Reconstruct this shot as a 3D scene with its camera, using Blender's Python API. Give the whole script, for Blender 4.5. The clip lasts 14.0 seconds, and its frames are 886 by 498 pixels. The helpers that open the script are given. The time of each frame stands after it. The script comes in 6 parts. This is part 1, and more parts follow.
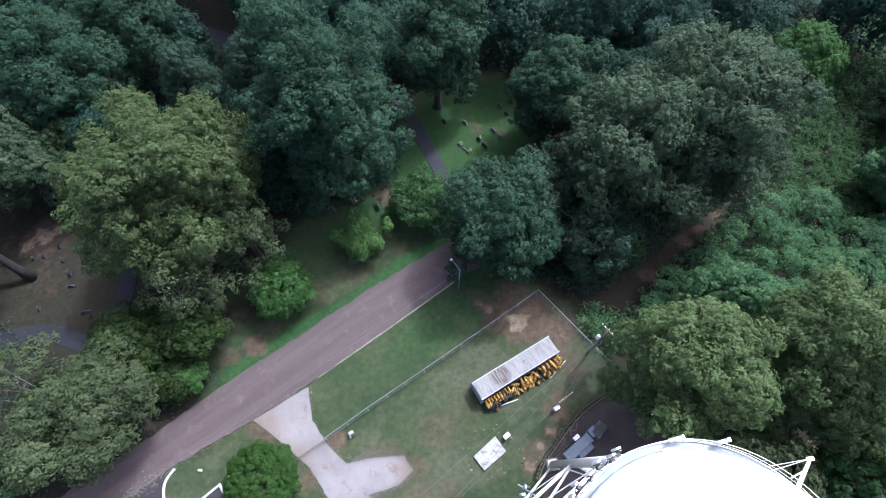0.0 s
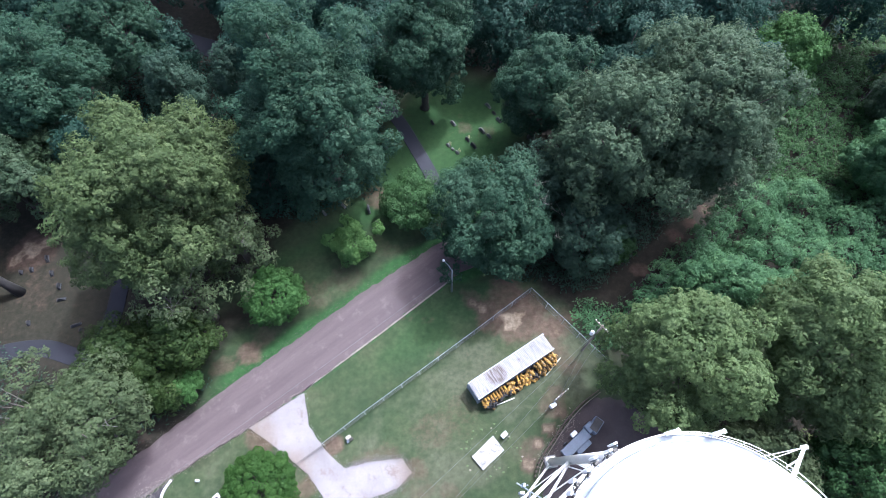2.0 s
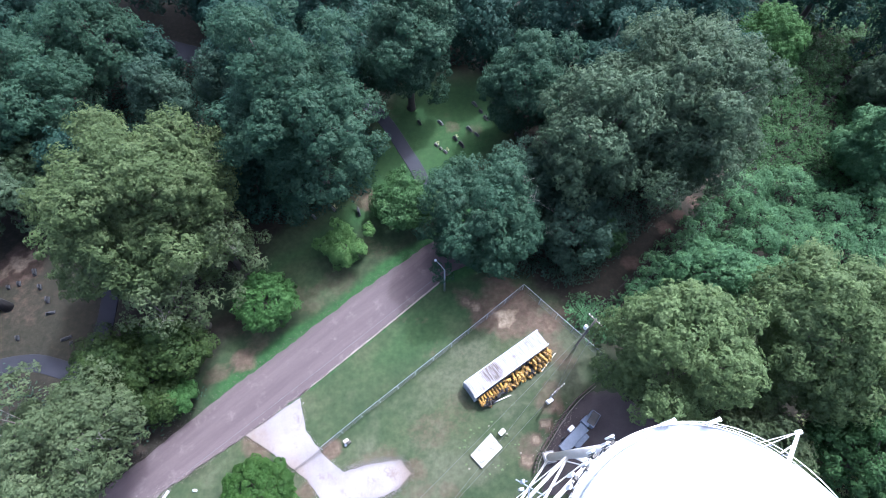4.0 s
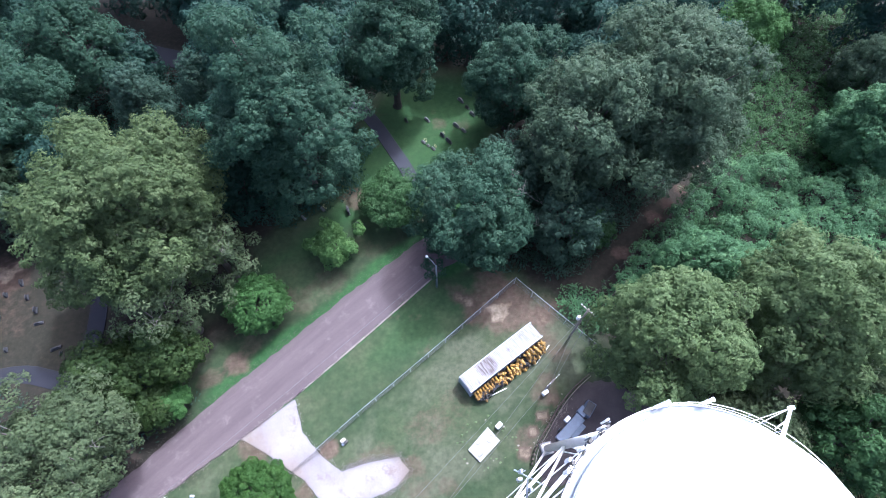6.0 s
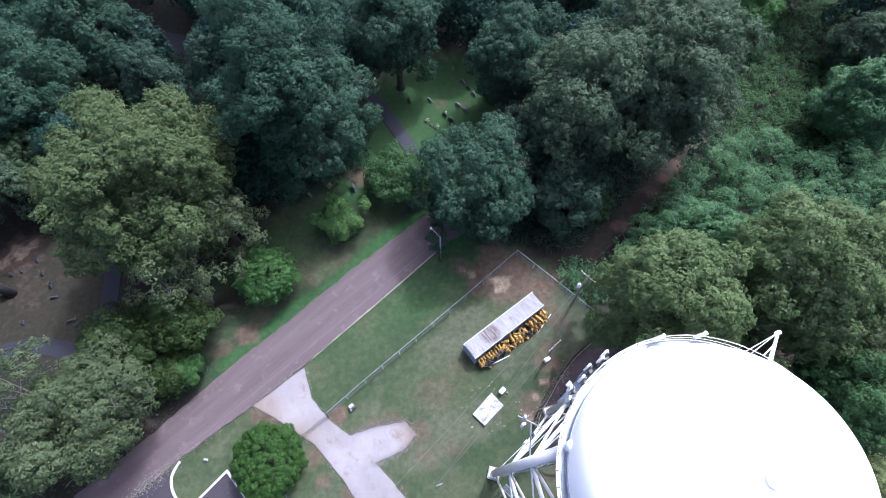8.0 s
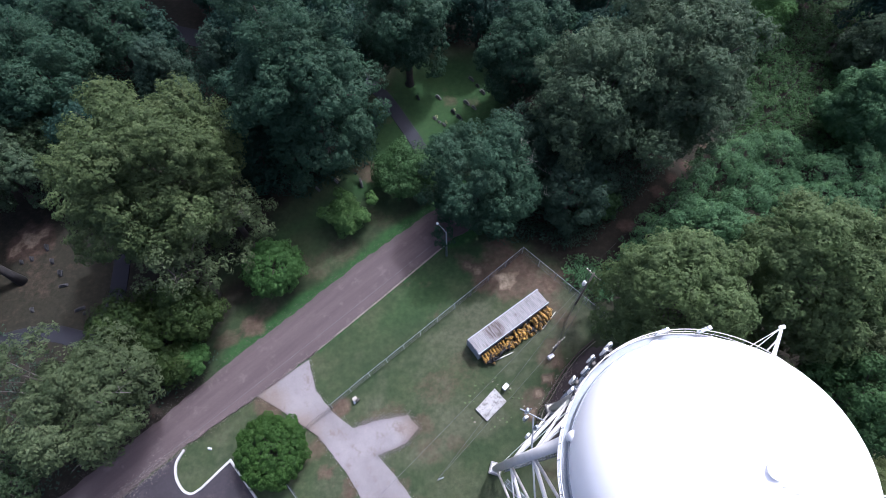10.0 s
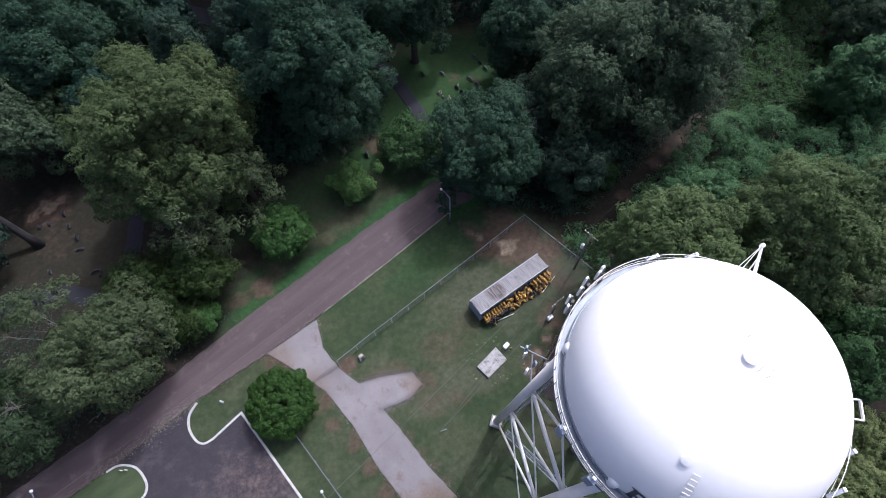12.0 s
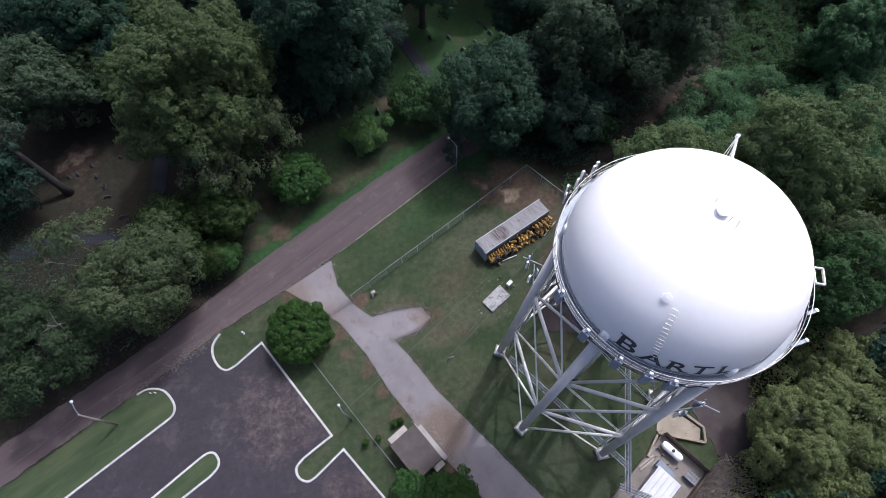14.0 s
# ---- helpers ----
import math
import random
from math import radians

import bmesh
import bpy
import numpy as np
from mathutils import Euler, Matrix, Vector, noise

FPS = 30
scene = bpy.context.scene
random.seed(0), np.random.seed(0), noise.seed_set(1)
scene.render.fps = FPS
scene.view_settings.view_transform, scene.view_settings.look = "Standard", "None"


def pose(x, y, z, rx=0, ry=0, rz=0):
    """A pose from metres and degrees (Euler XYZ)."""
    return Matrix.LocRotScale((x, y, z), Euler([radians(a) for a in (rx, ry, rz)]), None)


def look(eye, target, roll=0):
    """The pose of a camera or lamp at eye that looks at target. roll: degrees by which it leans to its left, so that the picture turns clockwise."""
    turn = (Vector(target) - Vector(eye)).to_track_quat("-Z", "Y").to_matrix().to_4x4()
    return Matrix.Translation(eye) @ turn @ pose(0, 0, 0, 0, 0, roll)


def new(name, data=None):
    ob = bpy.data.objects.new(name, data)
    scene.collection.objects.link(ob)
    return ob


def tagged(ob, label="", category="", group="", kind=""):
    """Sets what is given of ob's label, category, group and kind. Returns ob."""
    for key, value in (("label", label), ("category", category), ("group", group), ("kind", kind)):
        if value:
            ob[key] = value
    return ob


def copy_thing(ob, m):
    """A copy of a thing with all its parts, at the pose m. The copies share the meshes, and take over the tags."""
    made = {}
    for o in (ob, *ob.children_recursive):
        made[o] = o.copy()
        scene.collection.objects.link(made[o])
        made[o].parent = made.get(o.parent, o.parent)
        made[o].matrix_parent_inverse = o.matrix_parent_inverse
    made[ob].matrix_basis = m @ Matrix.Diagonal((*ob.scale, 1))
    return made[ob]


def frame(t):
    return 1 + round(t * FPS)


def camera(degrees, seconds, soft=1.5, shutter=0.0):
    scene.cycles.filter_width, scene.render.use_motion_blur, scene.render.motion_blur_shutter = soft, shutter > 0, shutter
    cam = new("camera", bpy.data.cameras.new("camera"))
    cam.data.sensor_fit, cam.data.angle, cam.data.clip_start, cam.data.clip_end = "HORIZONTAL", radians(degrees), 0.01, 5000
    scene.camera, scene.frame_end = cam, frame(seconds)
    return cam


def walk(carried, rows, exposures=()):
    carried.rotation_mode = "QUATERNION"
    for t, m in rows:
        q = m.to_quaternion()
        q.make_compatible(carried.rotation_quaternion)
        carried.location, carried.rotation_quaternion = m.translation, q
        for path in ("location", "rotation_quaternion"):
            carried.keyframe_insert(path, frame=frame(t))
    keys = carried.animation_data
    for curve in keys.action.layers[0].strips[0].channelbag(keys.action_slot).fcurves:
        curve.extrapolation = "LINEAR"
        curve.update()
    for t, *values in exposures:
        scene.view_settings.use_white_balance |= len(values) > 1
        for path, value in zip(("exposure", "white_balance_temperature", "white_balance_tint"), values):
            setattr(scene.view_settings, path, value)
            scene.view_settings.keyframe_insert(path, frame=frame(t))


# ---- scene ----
cam = camera(79.2, 14.0, soft=0.7)
METRES, EYE, TILT, LEAN, TURN = 21.0, 71.5, -64.0, 0.0, 0.0
ROWS = [
    (0.0, 0.0, 0.0, 0.0, 0.0, 0.0, -0.0),
    (0.5, 0.0026, -0.0003, -0.0006, -0.18, -0.0, 0.43),
    (1.0, 0.004, -0.0006, -0.0005, -0.37, 0.02, 0.84),
    (1.5, 0.0048, 0.0002, 0.0006, -0.56, 0.04, 1.31),
    (2.0, 0.0056, 0.0013, 0.0019, -0.77, 0.06, 1.79),
    (2.5, 0.0055, 0.0021, 0.0025, -0.93, 0.09, 2.27),
    (3.0, 0.0062, 0.0022, 0.0019, -1.16, 0.06, 2.76),
    (3.5, 0.0079, 0.0019, 0.0006, -1.4, 0.03, 3.26),
    (6.0, 0.0088, 0.0033, -0.031, -2.56, -0.0, 5.7),
    (6.5, -0.0025, -0.0166, -0.0714, -2.75, -0.01, 6.13),
    (7.0, -0.0152, -0.0451, -0.1286, -2.77, -0.03, 6.36),
    (7.5, -0.0287, -0.0759, -0.1787, -2.67, -0.16, 6.33),
    (8.0, -0.0351, -0.0917, -0.2024, -2.51, -0.09, 6.12),
    (10.5, -0.0405, -0.1164, -0.265, -1.79, 0.1, 4.9),
    (11.0, -0.0476, -0.1427, -0.316, -1.77, 0.14, 4.84),
    (11.5, -0.0602, -0.1806, -0.3858, -1.75, 0.13, 4.82),
    (12.0, -0.0767, -0.2284, -0.4748, -1.72, 0.14, 4.75),
    (12.5, -0.0955, -0.2851, -0.5769, -1.69, 0.14, 4.71),
    (13.0, -0.1164, -0.349, -0.6914, -1.65, 0.13, 4.66),
    (13.5, -0.1382, -0.4114, -0.7961, -1.6, 0.04, 4.62),
    (14.0, -0.1544, -0.4485, -0.8515, -1.56, 0.02, 4.61),
]
EXPOSURES = [(0, 1.5, 5300, 9.5), (3, 2.14, 5170, 11), (6, 2.12, 5050, 14), (7, 1.99, 5060, 15), (8, 1.71, 5180, 15.5), (10.5, 1.06, 5370, 15.5), (11.5, 0.85, 5430, 15.5), (12.5, 0.66, 5490, 14.5), (14, 0.53, 5540, 13.5)]
walk(cam, [(t, pose(0, 0, EYE, TILT, LEAN, TURN) @ pose(METRES * x, METRES * y, METRES * z, 90 + pitch, roll, yaw)) for t, x, y, z, yaw, pitch, roll in ROWS], EXPOSURES)

# ---- world, sun and exposure ----
SUN_WAY = Vector((0.65, 0.76, 0.0)).normalized()
SUN_UP = radians(58)
world = bpy.data.worlds.new("sky")
world.use_nodes = True
scene.world = world
wn, wl = world.node_tree.nodes, world.node_tree.links
wn.clear()
sky = wn.new("ShaderNodeTexSky")
sky.sky_type = "NISHITA"
sky.sun_disc = False
sky.sun_elevation = SUN_UP
sky.sun_rotation = math.atan2(SUN_WAY.x, SUN_WAY.y)
sky.dust_density = 8.0
sky.air_density = 0.6
sky.ozone_density = 0.5
bg = wn.new("ShaderNodeBackground")
bg.inputs["Strength"].default_value = 0.15
wo = wn.new("ShaderNodeOutputWorld")
wl.new(sky.outputs[0], bg.inputs[0])
wl.new(bg.outputs[0], wo.inputs[0])
sun = new("sun", bpy.data.lights.new("sun", "SUN"))
sun.data.energy, sun.data.angle, sun.data.color = 1.6, radians(0.7), (1.0, 0.96, 0.9)
sun_from = Vector((SUN_WAY.x * math.cos(SUN_UP), SUN_WAY.y * math.cos(SUN_UP), math.sin(SUN_UP)))
sun.matrix_world = look(sun_from * 200, (0, 0, 0))


# ---- materials ----
def nodes_of(name):
    m = bpy.data.materials.new(name)
    m.use_nodes = True
    nt = m.node_tree
    b = nt.nodes["Principled BSDF"]
    return m, nt, b


def noise_node(nt, scale, detail=4.0, rough=0.6, coords=None):
    n = nt.nodes.new("ShaderNodeTexNoise")
    n.inputs["Scale"].default_value, n.inputs["Detail"].default_value, n.inputs["Roughness"].default_value = scale, detail, rough
    if coords is None:
        coords = nt.nodes.new("ShaderNodeTexCoord").outputs["Object"]
    nt.links.new(coords, n.inputs["Vector"])
    return n


def ramp(nt, fac, stops):
    r = nt.nodes.new("ShaderNodeValToRGB")
    while len(r.color_ramp.elements) < len(stops):
        r.color_ramp.elements.new(0.5)
    for e, (p, c) in zip(r.color_ramp.elements, stops):
        e.position, e.color = p, (*c, 1) if len(c) == 3 else c
    nt.links.new(fac, r.inputs[0])
    return r


def mixc(nt, fac, a, b, mode="MIX"):
    m = nt.nodes.new("ShaderNodeMix")
    m.data_type, m.blend_type = "RGBA", mode
    for sock, v in ((m.inputs[0], fac), (m.inputs[6], a), (m.inputs[7], b)):
        if isinstance(v, (int, float)):
            sock.default_value = v
        elif isinstance(v, tuple):
            sock.default_value = (*v, 1)
        else:
            nt.links.new(v, sock)
    return m.outputs[2]


def bump(nt, b, height, strength, dist):
    n = nt.nodes.new("ShaderNodeBump")
    n.inputs["Strength"].default_value, n.inputs["Distance"].default_value = strength, dist
    nt.links.new(height, n.inputs["Height"])
    nt.links.new(n.outputs[0], b.inputs["Normal"])


def surface(name, dark, light, rough=0.7, big=0.4, fine=6.0, metal=0.0, stain=None, stain_at=0.6, relief=0.02):
    """Two scales of colour change, fine relief and, if asked for, stains."""
    m, nt, b = nodes_of(name)
    n1, n2 = noise_node(nt, big), noise_node(nt, fine, 6.0, 0.7)
    mean = nt.nodes.new("ShaderNodeMath")
    mean.operation = "MULTIPLY_ADD"
    nt.links.new(n1.outputs[0], mean.inputs[0])
    mean.inputs[1].default_value = 0.6
    half = nt.nodes.new("ShaderNodeMath")
    half.operation = "MULTIPLY"
    half.inputs[1].default_value = 0.4
    nt.links.new(n2.outputs[0], half.inputs[0])
    nt.links.new(half.outputs[0], mean.inputs[2])
    col = ramp(nt, mean.outputs[0], [(0.35, dark), (0.65, light)]).outputs[0]
    if stain:
        n3 = noise_node(nt, big * 2.3, 7.0, 0.75)
        f = ramp(nt, n3.outputs[0], [(stain_at, (0, 0, 0)), (stain_at + 0.12, (1, 1, 1))]).outputs[0]
        col = mixc(nt, f, col, stain)
    nt.links.new(col, b.inputs["Base Color"])
    b.inputs["Roughness"].default_value, b.inputs["Metallic"].default_value = rough, metal
    if relief:
        bump(nt, b, n2.outputs[0], 0.5, relief)
    return m


def leaf_material(name, deep, bright, tip, through_light=0.48, gloss=0.62):
    m, nt, b = nodes_of(name)
    geo = nt.nodes.new("ShaderNodeNewGeometry")
    n = noise_node(nt, 0.42, 5.0, 0.62)
    a = nt.nodes.new("ShaderNodeMath")
    a.operation = "MULTIPLY_ADD"
    nt.links.new(geo.outputs["Random Per Island"], a.inputs[0])
    a.inputs[1].default_value = 0.2
    s = nt.nodes.new("ShaderNodeMath")
    s.operation = "MULTIPLY_ADD"
    nt.links.new(n.outputs[0], s.inputs[0])
    s.inputs[1].default_value, s.inputs[2].default_value = 1.2, -0.2
    nt.links.new(s.outputs[0], a.inputs[2])
    col = ramp(nt, a.outputs[0], [(0.1, deep), (0.55, bright), (0.95, tip)]).outputs[0]
    nt.links.new(col, b.inputs["Base Color"])
    b.inputs["Roughness"].default_value = gloss
    b.inputs["Specular IOR Level"].default_value = 0.2
    tr = nt.nodes.new("ShaderNodeBsdfTranslucent")
    nt.links.new(col, tr.inputs["Color"])
    mx = nt.nodes.new("ShaderNodeMixShader")
    mx.inputs[0].default_value = through_light
    nt.links.new(b.outputs[0], mx.inputs[1])
    nt.links.new(tr.outputs[0], mx.inputs[2])
    nt.links.new(mx.outputs[0], nt.nodes["Material Output"].inputs["Surface"])
    return m


LEAF = {
    "oak": leaf_material("oak_leaves", (0.0164, 0.0343, 0.0143), (0.0385, 0.0656, 0.028), (0.0689, 0.0959, 0.0465)),
    "olive": leaf_material("olive_leaves", (0.0335, 0.0545, 0.0193), (0.0731, 0.1054, 0.0379), (0.1356, 0.1678, 0.074)),
    # golden and sunny are lit copies: sunlight and haze raised into the leaf colour
    "golden": leaf_material("sunlit_oak_leaves", (0.0401, 0.0667, 0.0226), (0.0874, 0.1289, 0.0469), (0.1521, 0.1992, 0.0902)),
    "sunny": leaf_material("sunlit_grey_green_leaves", (0.0765, 0.1088, 0.041), (0.162, 0.2, 0.08), (0.258, 0.28, 0.138)),
    "mid": leaf_material("mid_green_leaves", (0.0179, 0.0381, 0.0095), (0.0376, 0.0646, 0.0156), (0.07, 0.0974, 0.0276)),
    "grey": leaf_material("greyish_green_leaves", (0.0262, 0.0528, 0.0278), (0.0608, 0.0949, 0.0505), (0.134, 0.1727, 0.1042)),
    "blue": leaf_material("blue_green_leaves", (0.0155, 0.0431, 0.0241), (0.0332, 0.0728, 0.0407), (0.0703, 0.1164, 0.0686)),
    # these two have woodland shade mixed into the leaf colour: darker and bluer
    "dark": leaf_material("dark_shaded_leaves", (0.0191, 0.0446, 0.0303), (0.0352, 0.0671, 0.0428), (0.0557, 0.0868, 0.055)),
    "wood": leaf_material("shaded_woodland_leaves", (0.0133, 0.0399, 0.0287), (0.0236, 0.0587, 0.0402), (0.0373, 0.0738, 0.0518)),
    "lime": leaf_material("lime_leaves", (0.0345, 0.082, 0.0205), (0.057, 0.126, 0.0325), (0.0885, 0.164, 0.0495)),
    "bush": leaf_material("round_tree_leaves", (0.0205, 0.053, 0.0095), (0.037, 0.0845, 0.0155), (0.062, 0.1165, 0.025)),
    "dry": leaf_material("greyish_leaves", (0.0349, 0.0545, 0.0235), (0.0741, 0.1007, 0.0448), (0.1366, 0.1673, 0.0856)),
    "pale": leaf_material("pale_feathery_leaves", (0.0479, 0.1047, 0.0281), (0.0877, 0.1662, 0.0474), (0.1436, 0.2347, 0.0786)),
    "weed": leaf_material("weed_leaves", (0.0174, 0.0483, 0.0142), (0.0455, 0.0988, 0.0323), (0.1059, 0.1817, 0.0696)),
    "vine": leaf_material("vine_leaves", (0.0241, 0.0643, 0.0267), (0.0672, 0.1405, 0.0597), (0.169, 0.2778, 0.1183)),
}
BARK = surface("bark", (0.03, 0.024, 0.02), (0.08, 0.067, 0.055), 0.9, 1.5, 12.0, relief=0.03)
DEADWOOD = surface("bare_branches", (0.09, 0.082, 0.073), (0.175, 0.16, 0.145), 0.9, 2.0, 10.0)
BRAMBLE = surface("dry_bramble_canes", (0.2, 0.168, 0.15), (0.35, 0.305, 0.27), 0.9, 2.0, 10.0)

# bark for the leaning trunk, with the canopy's shade put into its colour
BARK_SHADED = surface("shaded_trunk_bark", (0.01, 0.009, 0.01), (0.028, 0.025, 0.025), 0.9, 1.5, 12.0, relief=0.03)


def lot_material():
    """Old asphalt: dark purple-grey, broad brown scuffed areas, pale grit and faint tyre streaks."""
    m, nt, bs = nodes_of("lot_asphalt")
    tc = nt.nodes.new("ShaderNodeTexCoord").outputs["Object"]
    mp = nt.nodes.new("ShaderNodeMapping")
    mp.vector_type = "TEXTURE"
    mp.inputs["Rotation"].default_value = (0, 0, radians(38))
    mp.inputs["Scale"].default_value = (5, 0.6, 1)
    nt.links.new(tc, mp.inputs[0])
    fine, mid, big, streak = noise_node(nt, 7.0, 6.0, 0.75), noise_node(nt, 0.8, 9.0, 0.78), noise_node(nt, 0.3, 8.0, 0.7), noise_node(nt, 1.0, 7.0, 0.75, mp.outputs[0])
    col = ramp(nt, mid.outputs[0], [(0.3, (0.0115, 0.009, 0.0135)), (0.7, (0.028, 0.022, 0.0295))]).outputs[0]
    worn = ramp(nt, mid.outputs[0], [(0.35, (0.032, 0.0225, 0.023)), (0.65, (0.083, 0.06, 0.055))]).outputs[0]
    for centre, reach in (((-23.6, -6.6, 0), 7.4), ((-14.5, -18.0, 0), 5.0)):
        near = nt.nodes.new("ShaderNodeVectorMath")
        near.operation = "DISTANCE"
        near.inputs[1].default_value = centre
        nt.links.new(tc, near.inputs[0])
        edge = nt.nodes.new("ShaderNodeMath")
        edge.operation = "MULTIPLY_ADD"
        nt.links.new(big.outputs[0], edge.inputs[0])
        edge.inputs[1].default_value = -16.0
        nt.links.new(near.outputs["Value"], edge.inputs[2])
        spread = nt.nodes.new("ShaderNodeMapRange")
        spread.inputs["From Min"].default_value, spread.inputs["From Max"].default_value = reach - 7.2, reach - 12.0
        nt.links.new(edge.outputs[0], spread.inputs["Value"])
        k = nt.nodes.new("ShaderNodeMath")
        k.operation = "MULTIPLY"
        nt.links.new(spread.outputs[0], k.inputs[0])
        nt.links.new(ramp(nt, mid.outputs[0], [(0.42, (0.05, 0.05, 0.05)), (0.6, (1, 1, 1))]).outputs[0], k.inputs[1])
        col = mixc(nt, k.outputs[0], col, worn)
    col = mixc(nt, ramp(nt, streak.outputs[0], [(0.62, (0, 0, 0)), (0.72, (0.45, 0.45, 0.45))]).outputs[0], col, (0.075, 0.062, 0.063))
    col = mixc(nt, ramp(nt, big.outputs[0], [(0.54, (0, 0, 0)), (0.66, (0.45, 0.45, 0.45))]).outputs[0], col, (0.07, 0.058, 0.06))
    col = mixc(nt, ramp(nt, fine.outputs[0], [(0.66, (0, 0, 0)), (0.74, (0.7, 0.7, 0.7))]).outputs[0], col, (0.125, 0.108, 0.1))
    col = mixc(nt, ramp(nt, big.outputs[0], [(0.36, (0.6, 0.6, 0.6)), (0.48, (0, 0, 0))]).outputs[0], col, (0.0125, 0.0098, 0.014))
    # cracks
    warp = nt.nodes.new("ShaderNodeVectorMath")
    warp.operation = "MULTIPLY_ADD"
    nt.links.new(mid.outputs["Color"], warp.inputs[0])
    warp.inputs[1].default_value = (1.6, 1.6, 0)
    nt.links.new(tc, warp.inputs[2])
    vor = nt.nodes.new("ShaderNodeTexVoronoi")
    vor.feature = "DISTANCE_TO_EDGE"
    vor.inputs["Scale"].default_value = 0.17
    nt.links.new(warp.outputs[0], vor.inputs["Vector"])
    col = mixc(nt, ramp(nt, vor.outputs["Distance"], [(0.003, (0.3, 0.3, 0.3)), (0.008, (0, 0, 0))]).outputs[0], col, (0.01, 0.008, 0.011))
    nt.links.new(col, bs.inputs["Base Color"])
    bs.inputs["Roughness"].default_value = 0.8
    bump(nt, bs, fine.outputs[0], 0.5, 0.01)
    return m


LOT = lot_material()


def streaked(name, dark, light, scuff, turn, stretch, scuff_at=0.6, rough=0.8, patch=None):
    """Worn sheet or paving with streaks along one way and scuffed spots."""
    m, nt, bs = nodes_of(name)
    tc = nt.nodes.new("ShaderNodeTexCoord").outputs["Object"]
    mp = nt.nodes.new("ShaderNodeMapping")
    mp.vector_type = "TEXTURE"
    mp.inputs["Rotation"].default_value = (0, 0, radians(turn))
    mp.inputs["Scale"].default_value = stretch
    nt.links.new(tc, mp.inputs[0])
    fine, mid, streak = noise_node(nt, 9.0, 6.0, 0.7), noise_node(nt, 0.5, 6.0, 0.7), noise_node(nt, 1.0, 5.0, 0.65, mp.outputs[0])
    col = ramp(nt, streak.outputs[0], [(0.3, dark), (0.7, light)]).outputs[0]
    tone = ramp(nt, fine.outputs[0], [(0.3, (0.8, 0.8, 0.8)), (0.7, (1.15, 1.15, 1.15))]).outputs[0]
    col = mixc(nt, 1.0, col, tone, "MULTIPLY")
    k = nt.nodes.new("ShaderNodeMath")
    k.operation = "MULTIPLY"
    nt.links.new(ramp(nt, mid.outputs[0], [(scuff_at, (0, 0, 0)), (scuff_at + 0.1, (1, 1, 1))]).outputs[0], k.inputs[0])
    nt.links.new(ramp(nt, fine.outputs[0], [(0.4, (0.2, 0.2, 0.2)), (0.62, (1, 1, 1))]).outputs[0], k.inputs[1])
    col = mixc(nt, k.outputs[0], col, scuff)
    if patch:
        # one rusted place of its own
        d = nt.nodes.new("ShaderNodeVectorMath")
        d.operation = "DISTANCE"
        d.inputs[1].default_value = patch
        nt.links.new(tc, d.inputs[0])
        f = nt.nodes.new("ShaderNodeMath")
        f.operation = "MULTIPLY_ADD"
        nt.links.new(streak.outputs[0], f.inputs[0])
        f.inputs[1].default_value = -1.5
        nt.links.new(d.outputs["Value"], f.inputs[2])
        ragged = mixc(nt, 1.0, ramp(nt, f.outputs[0], [(0.1, (1, 1, 1)), (0.8, (0, 0, 0))]).outputs[0], ramp(nt, streak.outputs[0], [(0.4, (0.15, 0.15, 0.15)), (0.56, (0.95, 0.95, 0.95))]).outputs[0], "MULTIPLY")
        col = mixc(nt, ragged, col, scuff)
    nt.links.new(col, bs.inputs["Base Color"])
    bs.inputs["Roughness"].default_value = rough
    bump(nt, bs, fine.outputs[0], 0.4, 0.01)
    return m


ROAD = streaked("road_asphalt", (0.0495, 0.0352, 0.037), (0.072, 0.0528, 0.0545), (0.097, 0.0765, 0.076), 36.5, (16.0, 1.3, 1.0), 0.56)
CONT_WHITE = streaked("rust_stained_white_roof", (0.108, 0.104, 0.109), (0.207, 0.199, 0.207), (0.04, 0.024, 0.021), 0, (0.22, 1.6, 1.0), 0.53, 0.6, (-2.3, 0.2, 2.7))
PATH_ASPHALT = surface("path_asphalt", (0.013, 0.0135, 0.021), (0.024, 0.0245, 0.035), 0.85, 0.3, 8.0)
# darker copy of the path asphalt, with tree shade painted into the colour
PATH_SHADED = surface("shaded_path_asphalt", (0.0062, 0.0065, 0.0115), (0.0115, 0.012, 0.019), 0.9, 0.3, 8.0)
GRAVEL = surface("pale_gravel", (0.122, 0.111, 0.115), (0.203, 0.188, 0.193), 0.95, 0.16, 11.0, stain=(0.122, 0.1, 0.087), stain_at=0.54, relief=0.03)
nt = GRAVEL.node_tree
drive_paint = nt.nodes["Principled BSDF"].inputs["Base Color"]
col = drive_paint.links[0].from_socket
where, ragged_edge, grit = nt.nodes.new("ShaderNodeTexCoord").outputs["Object"], noise_node(nt, 0.55, 7.0, 0.72), noise_node(nt, 5.0, 6.0, 0.75)
